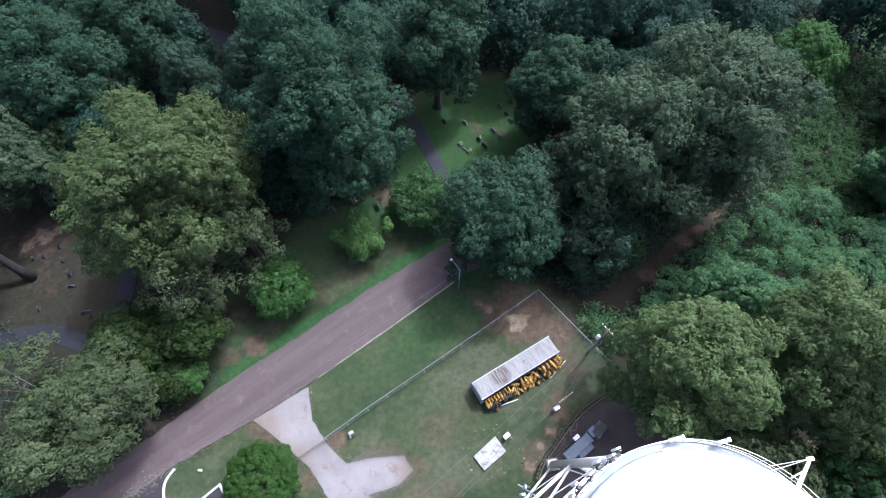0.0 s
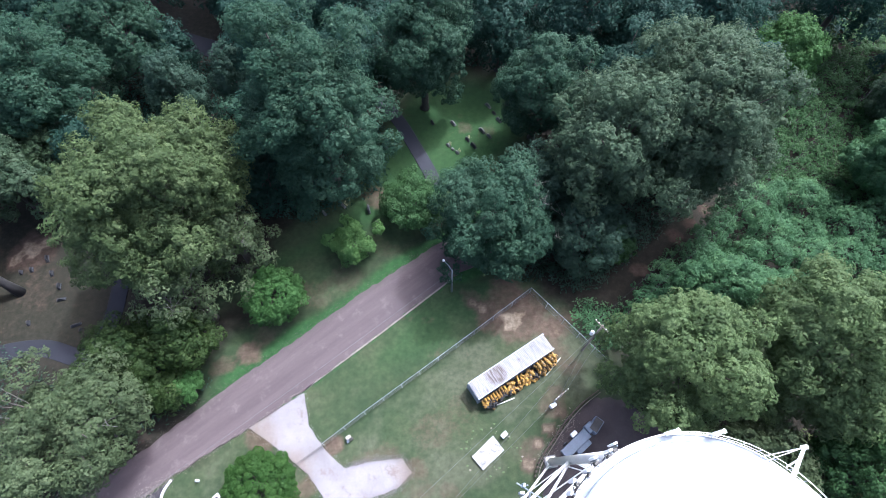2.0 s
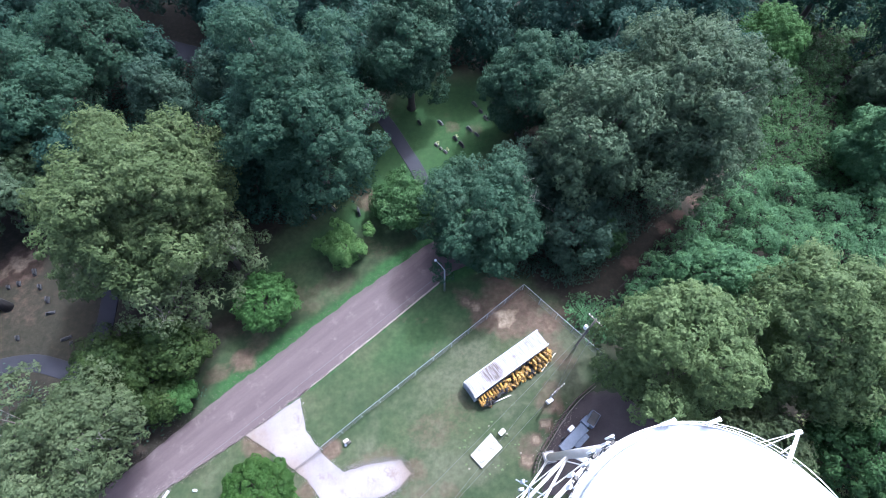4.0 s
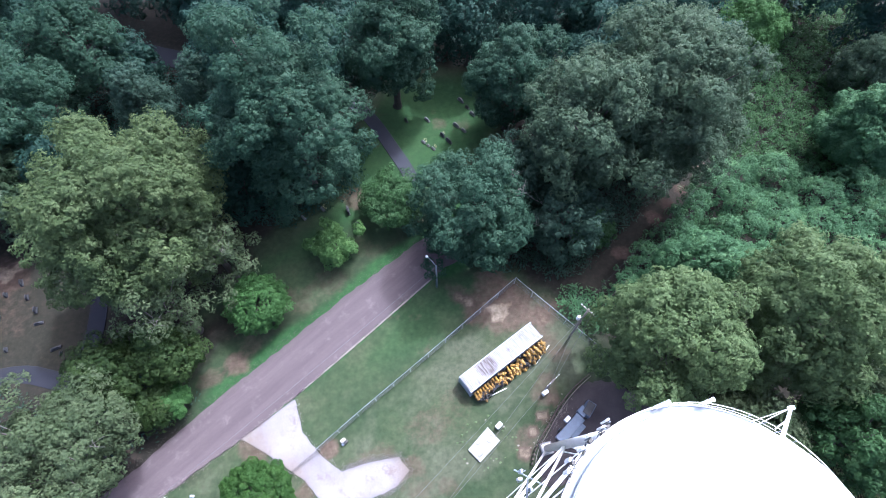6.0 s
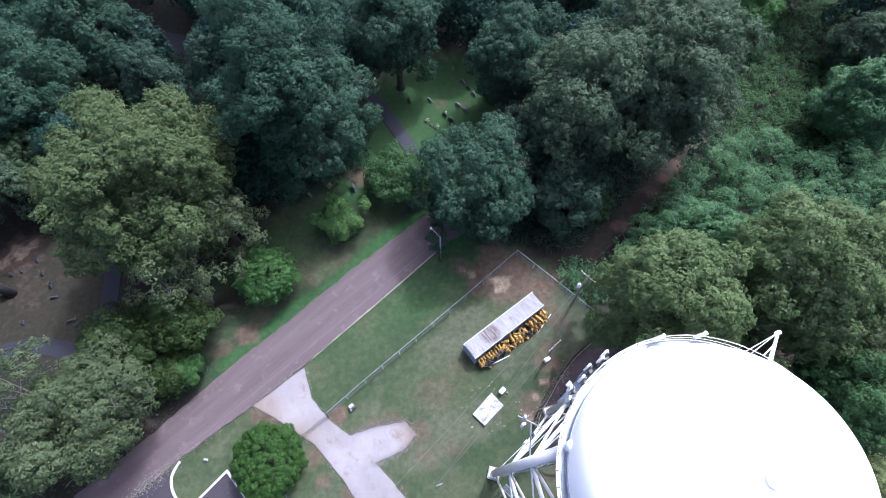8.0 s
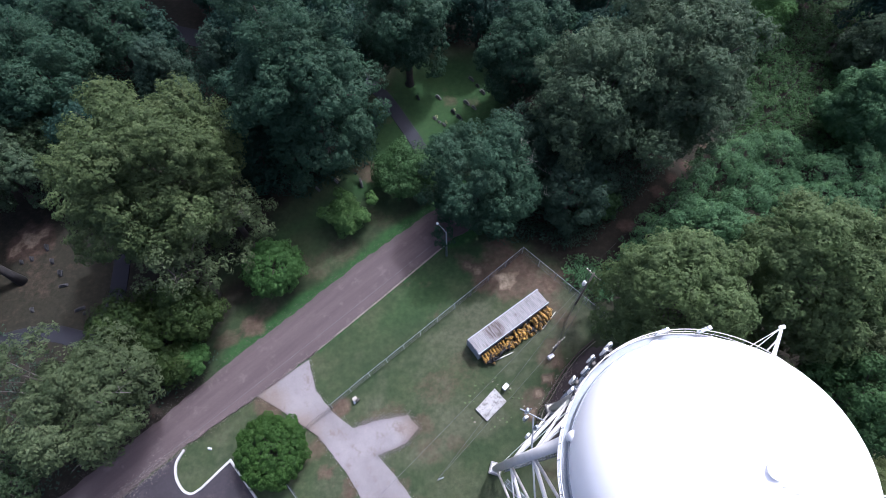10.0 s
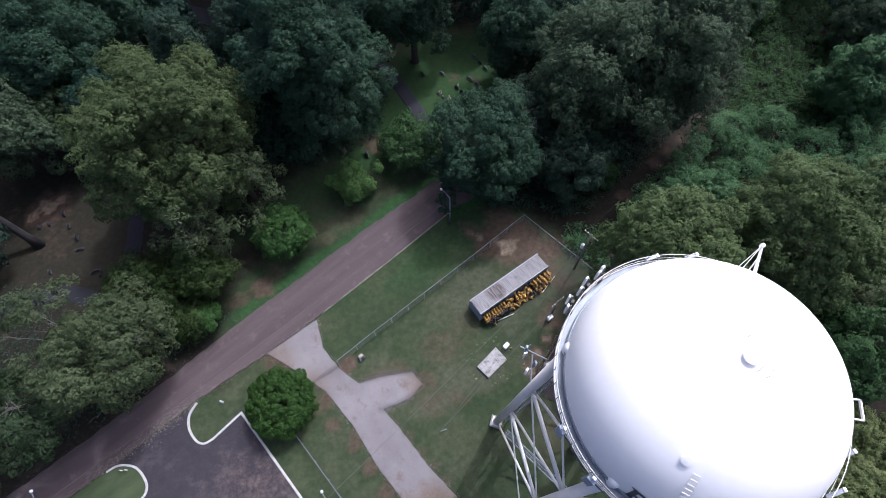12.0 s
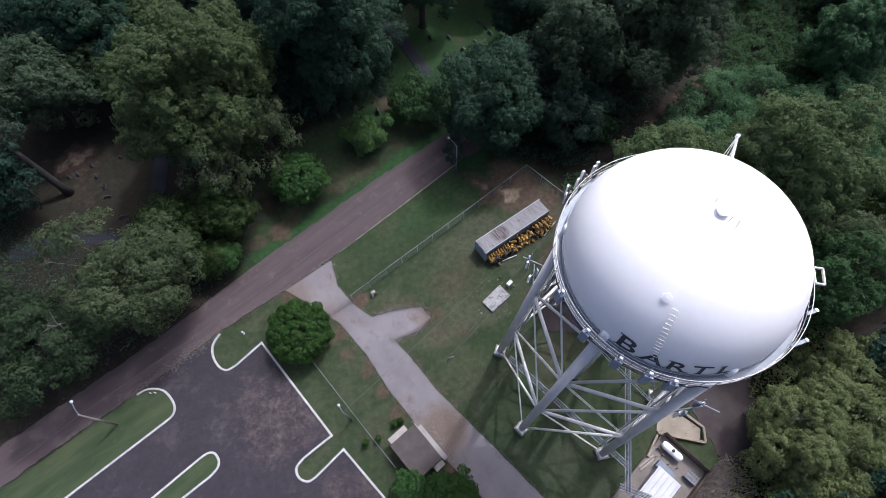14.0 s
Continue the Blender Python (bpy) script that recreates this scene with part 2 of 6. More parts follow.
for centre, reach, strength in (((-3.2, -11.0, 0), 3.4, 0.85), ((-4.2, 4.6, 0), 1.9, 0.6), ((-18.6, 5.2, 0), 2.6, 0.5), ((-23.0, 9.0, 0), 2.6, 0.55)):
    # tan soil washed over the stones
    near = nt.nodes.new("ShaderNodeVectorMath")
    near.operation = "DISTANCE"
    near.inputs[1].default_value = centre
    nt.links.new(where, near.inputs[0])
    edge = nt.nodes.new("ShaderNodeMath")
    edge.operation = "MULTIPLY_ADD"
    nt.links.new(ragged_edge.outputs[0], edge.inputs[0])
    edge.inputs[1].default_value = -4.0
    nt.links.new(near.outputs["Value"], edge.inputs[2])
    fade = nt.nodes.new("ShaderNodeMapRange")
    fade.inputs["From Min"].default_value, fade.inputs["From Max"].default_value = reach - 1.2, reach - 3.2
    fade.inputs["To Max"].default_value = strength
    nt.links.new(edge.outputs[0], fade.inputs["Value"])
    col = mixc(nt, fade.outputs[0], col, ramp(nt, grit.outputs[0], [(0.3, (0.1, 0.072, 0.052)), (0.7, (0.16, 0.122, 0.092))]).outputs[0])
nt.links.new(col, drive_paint)
TAN_CONCRETE = surface("tan_stained_concrete", (0.2, 0.168, 0.125), (0.31, 0.268, 0.21), 0.9, 0.4, 7.0, stain=(0.14, 0.115, 0.085), stain_at=0.58)
KERB = surface("white_kerb_paint", (0.34, 0.333, 0.328), (0.51, 0.5, 0.495), 0.7, 1.3, 8.0, stain=(0.155, 0.145, 0.14), stain_at=0.56)
CONCRETE = surface("concrete", (0.2, 0.194, 0.186), (0.33, 0.32, 0.308), 0.85, 0.5, 7.0, stain=(0.14, 0.124, 0.106), stain_at=0.58)
STAINED_SLAB = surface("stained_slab_concrete", (0.235, 0.228, 0.224), (0.335, 0.328, 0.324), 0.85, 0.9, 7.0, stain=(0.13, 0.122, 0.118), stain_at=0.5)
GUTTER = surface("worn_gutter_concrete", (0.13, 0.112, 0.098), (0.2, 0.175, 0.155), 0.9, 0.8, 7.0, stain=(0.074, 0.0666, 0.0518), stain_at=0.55)
WHITE_PAINT = surface("white_tank_paint", (0.84, 0.82, 0.795), (0.89, 0.875, 0.855), 0.45, 0.15, 2.0, stain=(0.7, 0.66, 0.62), stain_at=0.7, relief=0.0)
LEG_PAINT = surface("grey_white_steel_paint", (0.6, 0.57, 0.53), (0.72, 0.69, 0.65), 0.5, 0.5, 5.0, stain=(0.38, 0.32, 0.27), stain_at=0.64, relief=0.0)
ROD_PAINT = surface("pale_steel_paint", (0.68, 0.66, 0.61), (0.8, 0.78, 0.73), 0.5, 1.0, 6.0, relief=0.0)
GALV = surface("galvanised_steel", (0.145, 0.165, 0.19), (0.235, 0.255, 0.285), 0.5, 1.0, 9.0, metal=0.35, relief=0.0)
GREY_BOX = surface("grey_panel_paint", (0.1, 0.12, 0.155), (0.16, 0.19, 0.235), 0.5, 0.8, 6.0, relief=0.0)
RADIO_GREY = surface("pale_blue_grey_casing", (0.24, 0.275, 0.34), (0.34, 0.38, 0.45), 0.5, 0.8, 6.0, relief=0.0)
LETTER = surface("black_lettering", (0.035, 0.036, 0.044), (0.075, 0.076, 0.085), 0.6, 1.0, 5.0, relief=0.0)
DARK_STEEL = surface("dark_weathered_steel", (0.04, 0.038, 0.036), (0.1, 0.09, 0.08), 0.6, 1.0, 7.0, metal=0.4)
CONT_SIDE = surface("blue_grey_container_side", (0.222, 0.2442, 0.2812), (0.333, 0.3552, 0.3848), 0.6, 0.6, 5.0, stain=(0.1628, 0.1036, 0.074), stain_at=0.66)
YELLOW = surface("yellow_hydrant_paint", (0.32, 0.165, 0.026), (0.55, 0.32, 0.06), 0.6, 1.5, 9.0, stain=(0.03, 0.02, 0.014), stain_at=0.49)
nt = YELLOW.node_tree
info, vary = nt.nodes.new("ShaderNodeObjectInfo"), nt.nodes.new("ShaderNodeHueSaturation")
paint = nt.nodes["Principled BSDF"].inputs["Base Color"]
old = paint.links[0].from_socket
span = nt.nodes.new("ShaderNodeMapRange")
span.inputs["To Min"].default_value, span.inputs["To Max"].default_value = 0.35, 1.1
nt.links.new(info.outputs["Random"], span.inputs["Value"])
nt.links.new(span.outputs[0], vary.inputs["Value"])
nt.links.new(old, vary.inputs["Color"])
nt.links.new(vary.outputs[0], paint)
BLACK_IRON = surface("black_iron", (0.007, 0.007, 0.009), (0.022, 0.02, 0.02), 0.75, 2.0, 9.0)
WOOD_GREY = surface("weathered_wood", (0.12, 0.1, 0.085), (0.25, 0.215, 0.185), 0.9, 1.0, 9.0)
WOOD_DARK = surface("dark_brown_boards", (0.06, 0.042, 0.034), (0.13, 0.095, 0.075), 0.9, 1.0, 9.0)
SHINGLE = surface("brown_grey_shingles", (0.052, 0.043, 0.04), (0.09, 0.076, 0.071), 0.95, 0.6, 10.0, stain=(0.13, 0.112, 0.103), stain_at=0.62)
CREAM = surface("cream_paint", (0.2664, 0.2405, 0.2109), (0.37, 0.3404, 0.3034), 0.7, 0.8, 8.0)
BRICK_RED = surface("red_brown_brick", (0.148, 0.0888, 0.0703), (0.2368, 0.148, 0.1184), 0.9, 1.0, 12.0)
STONE_DARK_SHADED = surface("dark_granite_and_shaded_stone", (0.012, 0.012, 0.015), (0.035, 0.035, 0.04), 0.75, 2.0, 20.0)
STONE_PALE = surface("weathered_stone", (0.07, 0.069, 0.067), (0.13, 0.128, 0.124), 0.7, 2.0, 10.0)
FLOWER = surface("pale_yellow_flowers", (0.3, 0.27, 0.12), (0.48, 0.45, 0.28), 0.8, 5.0, 30.0)
CABLE_BLACK = surface("black_cable", (0.008, 0.008, 0.01), (0.018, 0.018, 0.021), 0.8, 1.0, 5.0, relief=0.0)
WIRE = surface("weathered_cable", (0.05, 0.05, 0.055), (0.1, 0.1, 0.11), 0.7, 1.0, 5.0, relief=0.0)
SKY_GLASS = surface("lamp_lens", (0.5, 0.51, 0.53), (0.64, 0.65, 0.67), 0.25, 1.0, 4.0, relief=0.0)


# ---- mesh helpers ----
def link(name, me, material, parent=None, label=""):
    ob = new(name, me)
    if material:
        me.materials.append(material)
    if parent:
        ob.parent = parent
    if label:
        ob["label"] = label
    return ob


def part(name, bm, material, parent=None, label="", smooth=False):
    me = bpy.data.meshes.new(name)
    bm.normal_update()
    bm.to_mesh(me)
    bm.free()
    if smooth:
        for p in me.polygons:
            p.use_smooth = True
    return link(name, me, material, parent, label)


def thing(name, x, y, z=0.0, turn=0.0, label="", category="", group="", kind=""):
    ob = new(name)
    ob.matrix_basis = pose(x, y, z, 0, 0, turn)
    return tagged(ob, label, category, group, kind)


def box(bm, cx, cy, cz, sx, sy, sz, m=None, bevel=0.0):
    g = bmesh.ops.create_cube(bm, size=1.0, matrix=(m or Matrix()) @ Matrix.Translation((cx, cy, cz)) @ Matrix.Diagonal((sx, sy, sz, 1)))
    if bevel:
        edges = list({e for v in g["verts"] for e in v.link_edges})
        bmesh.ops.bevel(bm, geom=edges, offset=bevel, segments=1, affect="EDGES")
    return bm


def boxes(*specs, bevel=0.0):
    bm = bmesh.new()
    for s in specs:
        box(bm, *s, bevel=bevel)
    return bm


def tube(bm, points, radii, sides=8, cap=True):
    """A round bar along points, with a radius at each."""
    pts = [Vector(p) for p in points]
    if isinstance(radii, (int, float)):
        radii = [radii] * len(pts)
    rings = []
    side = None
    for i, p in enumerate(pts):
        way = (pts[min(i + 1, len(pts) - 1)] - pts[max(i - 1, 0)]).normalized()
        if side is None:
            side = way.cross(Vector((0, 0, 1)) if abs(way.z) < 0.9 else Vector((1, 0, 0))).normalized()
        else:
            side = (side - way * side.dot(way)).normalized()
        up = way.cross(side)
        rings.append([bm.verts.new(p + (side * math.cos(a) + up * math.sin(a)) * radii[i]) for a in (2 * math.pi * k / sides for k in range(sides))])
    for r0, r1 in zip(rings, rings[1:]):
        for k in range(sides):
            bm.faces.new((r0[k], r0[(k + 1) % sides], r1[(k + 1) % sides], r1[k]))
    if cap:
        bm.faces.new(rings[0][::-1])
        bm.faces.new(rings[-1])
    return bm


def bar(a, b, r, sides=8):
    return tube(bmesh.new(), [a, b], r, sides)


def lathe(bm, profile, segs=24, cx=0.0, cy=0.0):
    """Turn a profile of (radius, z) about a vertical axis."""
    rings = []
    for r, z in profile:
        if r < 1e-4:
            rings.append([bm.verts.new((cx, cy, z))])
        else:
            rings.append([bm.verts.new((cx + r * math.cos(2 * math.pi * k / segs), cy + r * math.sin(2 * math.pi * k / segs), z)) for k in range(segs)])
    for r0, r1 in zip(rings, rings[1:]):
        for k in range(segs):
            k2 = (k + 1) % segs
            if len(r0) == 1 and len(r1) > 1:
                bm.faces.new((r0[0], r1[k2], r1[k])[::-1])
            elif len(r1) == 1 and len(r0) > 1:
                bm.faces.new((r0[k], r0[k2], r1[0]))
            elif len(r0) > 1:
                bm.faces.new((r0[k], r0[k2], r1[k2], r1[k]))
    return bm


def slab(outline, z0, z1):
    """A flat piece with the outline given (counter-clockwise), from z0 to z1."""
    bm = bmesh.new()
    top = [bm.verts.new((x, y, z1)) for x, y in outline]
    low = [bm.verts.new((x, y, z0)) for x, y in outline]
    bm.faces.new(top)
    n = len(top)
    for i in range(n):
        bm.faces.new((low[i], low[(i + 1) % n], top[(i + 1) % n], top[i]))
    bmesh.ops.recalc_face_normals(bm, faces=bm.faces[:])
    return bm


def curved(points, steps=6):
    """A smooth line through points."""
    p = [Vector((*q, 0)) if len(q) == 2 else Vector(q) for q in points]
    p = [2 * p[0] - p[1]] + p + [2 * p[-1] - p[-2]]
    out = []
    for a, b, c, d in zip(p, p[1:], p[2:], p[3:]):
        for k in range(steps):
            t = k / steps
            out.append(0.5 * (2 * b + (c - a) * t + (2 * a - 5 * b + 4 * c - d) * t * t + (3 * b - a - 3 * c + d) * t ** 3))
    out.append(p[-2])
    return out


def ribbon(line, width, height, z=0.0):
    """A kerb along a line: a strip with a rectangular, slightly chamfered section."""
    bm = bmesh.new()
    pts = [Vector((q[0], q[1], 0)) for q in line]
    c = 0.03
    sect = [(-width / 2, 0), (-width / 2, height - c), (-width / 2 + c, height), (width / 2 - c, height), (width / 2, height - c), (width / 2, 0)]
    rows = []
    for i, p in enumerate(pts):
        d0 = (p - pts[i - 1]).normalized() if i else (pts[1] - p).normalized()
        d1 = (pts[i + 1] - p).normalized() if i + 1 < len(pts) else d0
        way = (d0 + d1).normalized()
        k = 1 / max(0.6, way.dot(d0))
        n = Vector((-way.y, way.x, 0)) * k
        rows.append([bm.verts.new(p + n * u + Vector((0, 0, z + h))) for u, h in sect])
    for r0, r1 in zip(rows, rows[1:]):
        for k in range(5):
            bm.faces.new((r0[k], r0[k + 1], r1[k + 1], r1[k]))
    bm.faces.new(rows[0])
    bm.faces.new(rows[-1][::-1])
    bmesh.ops.recalc_face_normals(bm, faces=bm.faces[:])
    return bm


def rough_line(line, amount, seed, step=0.7):
    """The same closed outline with an uneven edge."""
    r = random.Random(seed)
    out = []
    n = len(line)
    for i in range(n):
        a, b = Vector(line[i]), Vector(line[(i + 1) % n])
        k = max(1, int((b - a).length / step))
        nrm = Vector((-(b - a).y, (b - a).x)).normalized()
        for j in range(k):
            q = a.lerp(b, j / k) + nrm * r.uniform(-amount, amount)
            out.append((q.x, q.y))
    return out


def smooth_noise(x, y, size, seed):
    """Value noise on arrays, 0 to 1."""
    r = np.random.RandomState(seed)
    tab = r.rand(256, 256)
    u, v = x / size, y / size
    i, j = np.floor(u).astype(int), np.floor(v).astype(int)
    a, b = u - i, v - j
    a, b = a * a * (3 - 2 * a), b * b * (3 - 2 * b)
    t = lambda p, q: tab[p % 256, q % 256]
    return (t(i, j) * (1 - a) + t(i + 1, j) * a) * (1 - b) + (t(i, j + 1) * (1 - a) + t(i + 1, j + 1) * a) * b


def poly_distance(x, y, outline):
    """Distance to a closed outline, negative within it."""
    d = np.full(x.shape, 1e9)
    inside = np.zeros(x.shape, bool)
    n = len(outline)
    for k in range(n):
        (ax, ay), (bx, by) = outline[k], outline[(k + 1) % n]
        ex, ey = bx - ax, by - ay
        t = np.clip(((x - ax) * ex + (y - ay) * ey) / (ex * ex + ey * ey + 1e-9), 0, 1)
        d = np.minimum(d, np.hypot(x - ax - t * ex, y - ay - t * ey))
        cross = ((ay > y) != (by > y)) & (x < (bx - ax) * (y - ay) / (by - ay + 1e-12) + ax)
        inside ^= cross
    return np.where(inside, -d, d)


# ---- the lie of the land ----
ROAD_LEFT = [(-150, -71), (-60.0, -8.1), (-47.2, 0.8), (-38.1, 7.6), (-29.5, 14.6), (-19.4, 21.9), (-9.1, 29.5), (1.0, 36.2), (12, 43)]
ROAD_RIGHT = [(16.5, 38), (2.4, 30.4), (-7.4, 22.9), (-17.9, 14.9), (-24.0, 10.6), (-33.4, 4.9), (-43.6, -2.7), (-52.7, -8.8), (-144, -76)]
ROAD_LINE = ROAD_LEFT + ROAD_RIGHT
LAWN = [(-18.0, 14.6), (2.0, 29.6), (13.4, 29.0), (22, 18), (30, -10), (24, -45), (-70, -45), (-80, -30), (-44, -3.5), (-24, 10)]
DRIVE = [(-24.4, 10.4), (-21.1, 8.2), (-16.5, 4.7), (-12.8, -0.15), (-9.85, -5.35), (-6.2, -10.4), (-2.4, -15.3), (1.3, -19.6), (12, -34), (20, -34), (8.4, -19.8),
         (3.4, -13.9), (0.2, -10.2), (-3.8, -5.5), (-7.3, -0.4), (-9.0, 1.6), (-5.4, 2.8), (-3.7, 4.4), (-4.9, 6.1), (-8.6, 5.9), (-12.0, 5.2), (-14.4, 7.2), (-16.8, 10.4), (-17.8, 14.6)]
# patches of bare or worn soil: centre, size, strength
BARE = [(11.0, 4.8, 0.9, 0.72), (12.4, 7.0, 0.8, 0.74), (13.9, 9.0, 0.8, 0.7), (15.6, 10.8, 0.7, 0.6), (-3.0, 4.8, 1.4, 0.42), (10.3, 23.5, 1.2, 0.85), (8.9, 24.4, 0.9, 0.75), (11.6, 24.4, 0.6, 0.8), (6.2, 25.6, 1.1, 0.74), (5.0, 26.4, 0.7, 0.7), (9.0, 25.0, 3.8, 0.52), (13.0, 24.6, 4.0, 0.55), (16.2, 22.4, 3.4, 0.58), (15.4, 19.6, 2.6, 0.45), (9.5, 27.3, 2.6, 0.5), (5.0, 26.8, 2.2, 0.4), (17.4, 17.0, 2.0, 0.4), (-60.0, 36.8, 1.3, 0.85), (-61.8, 35.4, 1.2, 0.8), (-58.3, 38.0, 0.9, 0.75), (-61.0, 37.6, 0.7, 0.7), (-60.8, 36.2, 3.6, 0.42), (-8.3, 44.5, 2.2, 0.55), (-8.0, 4.6, 3.2, 0.35),
        (11.6, 6.4, 1.6, 0.4), (14.4, 11.8, 1.5, 0.42), (15.4, 13.6, 1.2, 0.4), (-22.6, 9.2, 2.0, 0.5), (-26, 20.4, 1.6, 0.55), (1.6, 10.2, 2.2, 0.2), (3.0, 12.6, 1.8, 0.25), (-13.6, 7.9, 1.1, 0.6), (9.5, 57, 1.8, 0.35),
        (5.6, 57.5, 1.8, 0.4), (-16.5, 3.4, 1.5, 0.5), (-2.6, 1.5, 2.4, 0.3), (-1.0, 9.0, 2.4, 0.3), (30, 30.6, 1.4, 0.5), (36, 35.8, 1.5, 0.5), (39, 38, 1.3, 0.52), (42, 40.2, 1.5, 0.56), (46.5, 43.6, 1.6, 0.62),
        (14, -3, 4.5, 0.25), (-12.3, -1.6, 1.6, 0.5), (-9.0, -8.5, 1.6, 0.5), (-57, 30, 4.5, 0.22), (0.5, 2.4, 1.6, 0.35), (-24, 23, 2.2, 0.3), (-18.5, 28.5, 2.6, 0.28), (-13, 31.5, 2.4, 0.25), (-29, 18.5, 1.8, 0.4), (-8, 35.5, 2.6, 0.25)] + [(-22.6 + 20.5 * k / 9 + 0.5, 8.6 - 23.5 * k / 9 - 0.6, 1.3, 0.55 if k % 2 else 0.4) for k in range(10)] + [(-1.5 - 6 * k / 4, -7.5 + 7 * k / 4, 1.1, 0.35) for k in range(5)]


def cover(x, y):
    """How bare, how littered with shade-dark leaves, how lush the ground is."""
    n1, n2, n3 = smooth_noise(x, y, 5.0, 3), smooth_noise(x, y, 1.6, 4), smooth_noise(x, y, 0.7, 5)
    wob = (n1 - 0.5) * 2.2 + (n2 - 0.5) * 1.4 + (n3 - 0.5) * 0.7
    bare = np.zeros(x.shape)
    for cx, cy, r, k in BARE:
        d = np.hypot(x - cx, (y - cy) * 1.15) / r + wob * 0.42
        bare = np.maximum(bare, k * np.clip((1.25 - d) / 0.5, 0, 1))
    bare = np.maximum(bare, 0.3 * np.clip((n1 * 0.5 + n2 * 0.35 + n3 * 0.3 - 0.74) * 4, 0, 1))
    lawn = poly_distance(x, y, LAWN)
    grave = poly_distance(x, y, [(-24, 31), (-3, 40), (4, 44), (16, 56), (14, 68), (0, 70), (-8, 58), (-14, 44), (-32, 27)])
    verge = poly_distance(x, y, [(-36, 10), (-8, 30), (3, 38), (0, 46), (-12, 44), (-22, 36.5), (-28, 27), (-36, 17)])
    # litter reaches into the verge, to darken it like tree shade
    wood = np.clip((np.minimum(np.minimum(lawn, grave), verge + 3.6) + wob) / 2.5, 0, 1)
    roadside = poly_distance(x, y, ROAD_LINE)
    lush = np.clip((2.5 - roadside + wob * 0.5) / 1.2, 0, 1) * np.clip((x + 34) / 6, 0, 1) * (y > 12) * (lawn > 0)
    lush = np.maximum(lush, 0.42 * np.clip((4.2 - np.abs(roadside - 4) + wob) / 3, 0, 1) * (lawn < 0) * np.clip((y - 15) / 6, 0, 1))
    lush = np.maximum(lush, 0.75 * np.clip((-grave + wob) / 3, 0, 1))
    lush = np.maximum(lush, 0.12 * np.clip((-verge + wob) / 3, 0, 1))
    plots = poly_distance(x, y, [(-68, 20), (-48, 20), (-44, 30), (-46, 44), (-66, 44)])
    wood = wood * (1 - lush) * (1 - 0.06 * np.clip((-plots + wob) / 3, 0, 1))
    yard = poly_distance(x, y, [(-14.4, 7.6), (13.2, 27.2), (22, 17), (12, 4), (2, 1), (-4, 0), (-9, 1.6), (-3.6, 4.4), (-12, 5.2)])
    dry = np.clip((0.6 - yard + wob) / 2.0, 0, 1) * np.clip((0.55 * n1 + 0.3 * n2 + 0.25 * n3 - 0.37) * 3.4, 0, 1)
    dry = np.maximum(dry, 0.5 * np.clip((0.5 * n1 + 0.4 * n2 + 0.3 * n3 - 0.58) * 4, 0, 1) * (lawn < 0) * (y < 16))
    return bare, wood, lush, dry


def axis(lo, hi, step, far):
    inner = np.arange(lo, hi + step / 2, step)
    outer = np.array([6, 20, 60, 160, 400, 1000, far])
    return np.concatenate([lo - outer[::-1], inner, hi + outer])


gx, gy = axis(-84, 90, 0.6, 3000), axis(-44, 100, 0.6, 3000)
GX, GY = np.meshgrid(gx, gy, indexing="ij")
GZ = (smooth_noise(GX, GY, 9.0, 8) - 0.5) * 0.12 * (np.abs(GX) < 200) - 0.07
ni, nj = GX.shape
idx = np.arange(ni * nj).reshape(ni, nj)
quads = np.stack([idx[:-1, :-1], idx[1:, :-1], idx[1:, 1:], idx[:-1, 1:]], -1).reshape(-1, 4)


def raw_mesh(name, verts, faces, smooth=False):
    """A mesh from arrays of places and of faces that all have as many corners."""
    me = bpy.data.meshes.new(name)
    nv, nf, k = len(verts), len(faces), faces.shape[1]
    me.vertices.add(nv)
    me.vertices.foreach_set("co", np.asarray(verts, np.float32).ravel())
    me.loops.add(nf * k)
    me.loops.foreach_set("vertex_index", np.asarray(faces, np.int32).ravel())
    me.polygons.add(nf)
    me.polygons.foreach_set("loop_start", np.arange(0, nf * k, k, dtype=np.int32))
    me.polygons.foreach_set("loop_total", np.full(nf, k, np.int32))
    me.update(calc_edges=True)
    if smooth:
        me.polygons.foreach_set("use_smooth", np.ones(nf, bool))
    return me


ground_mesh = raw_mesh("ground", np.stack([GX, GY, GZ], -1).reshape(-1, 3), quads, True)
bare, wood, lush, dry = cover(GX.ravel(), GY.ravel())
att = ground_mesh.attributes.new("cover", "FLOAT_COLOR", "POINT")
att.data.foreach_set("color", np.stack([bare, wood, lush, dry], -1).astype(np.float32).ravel())


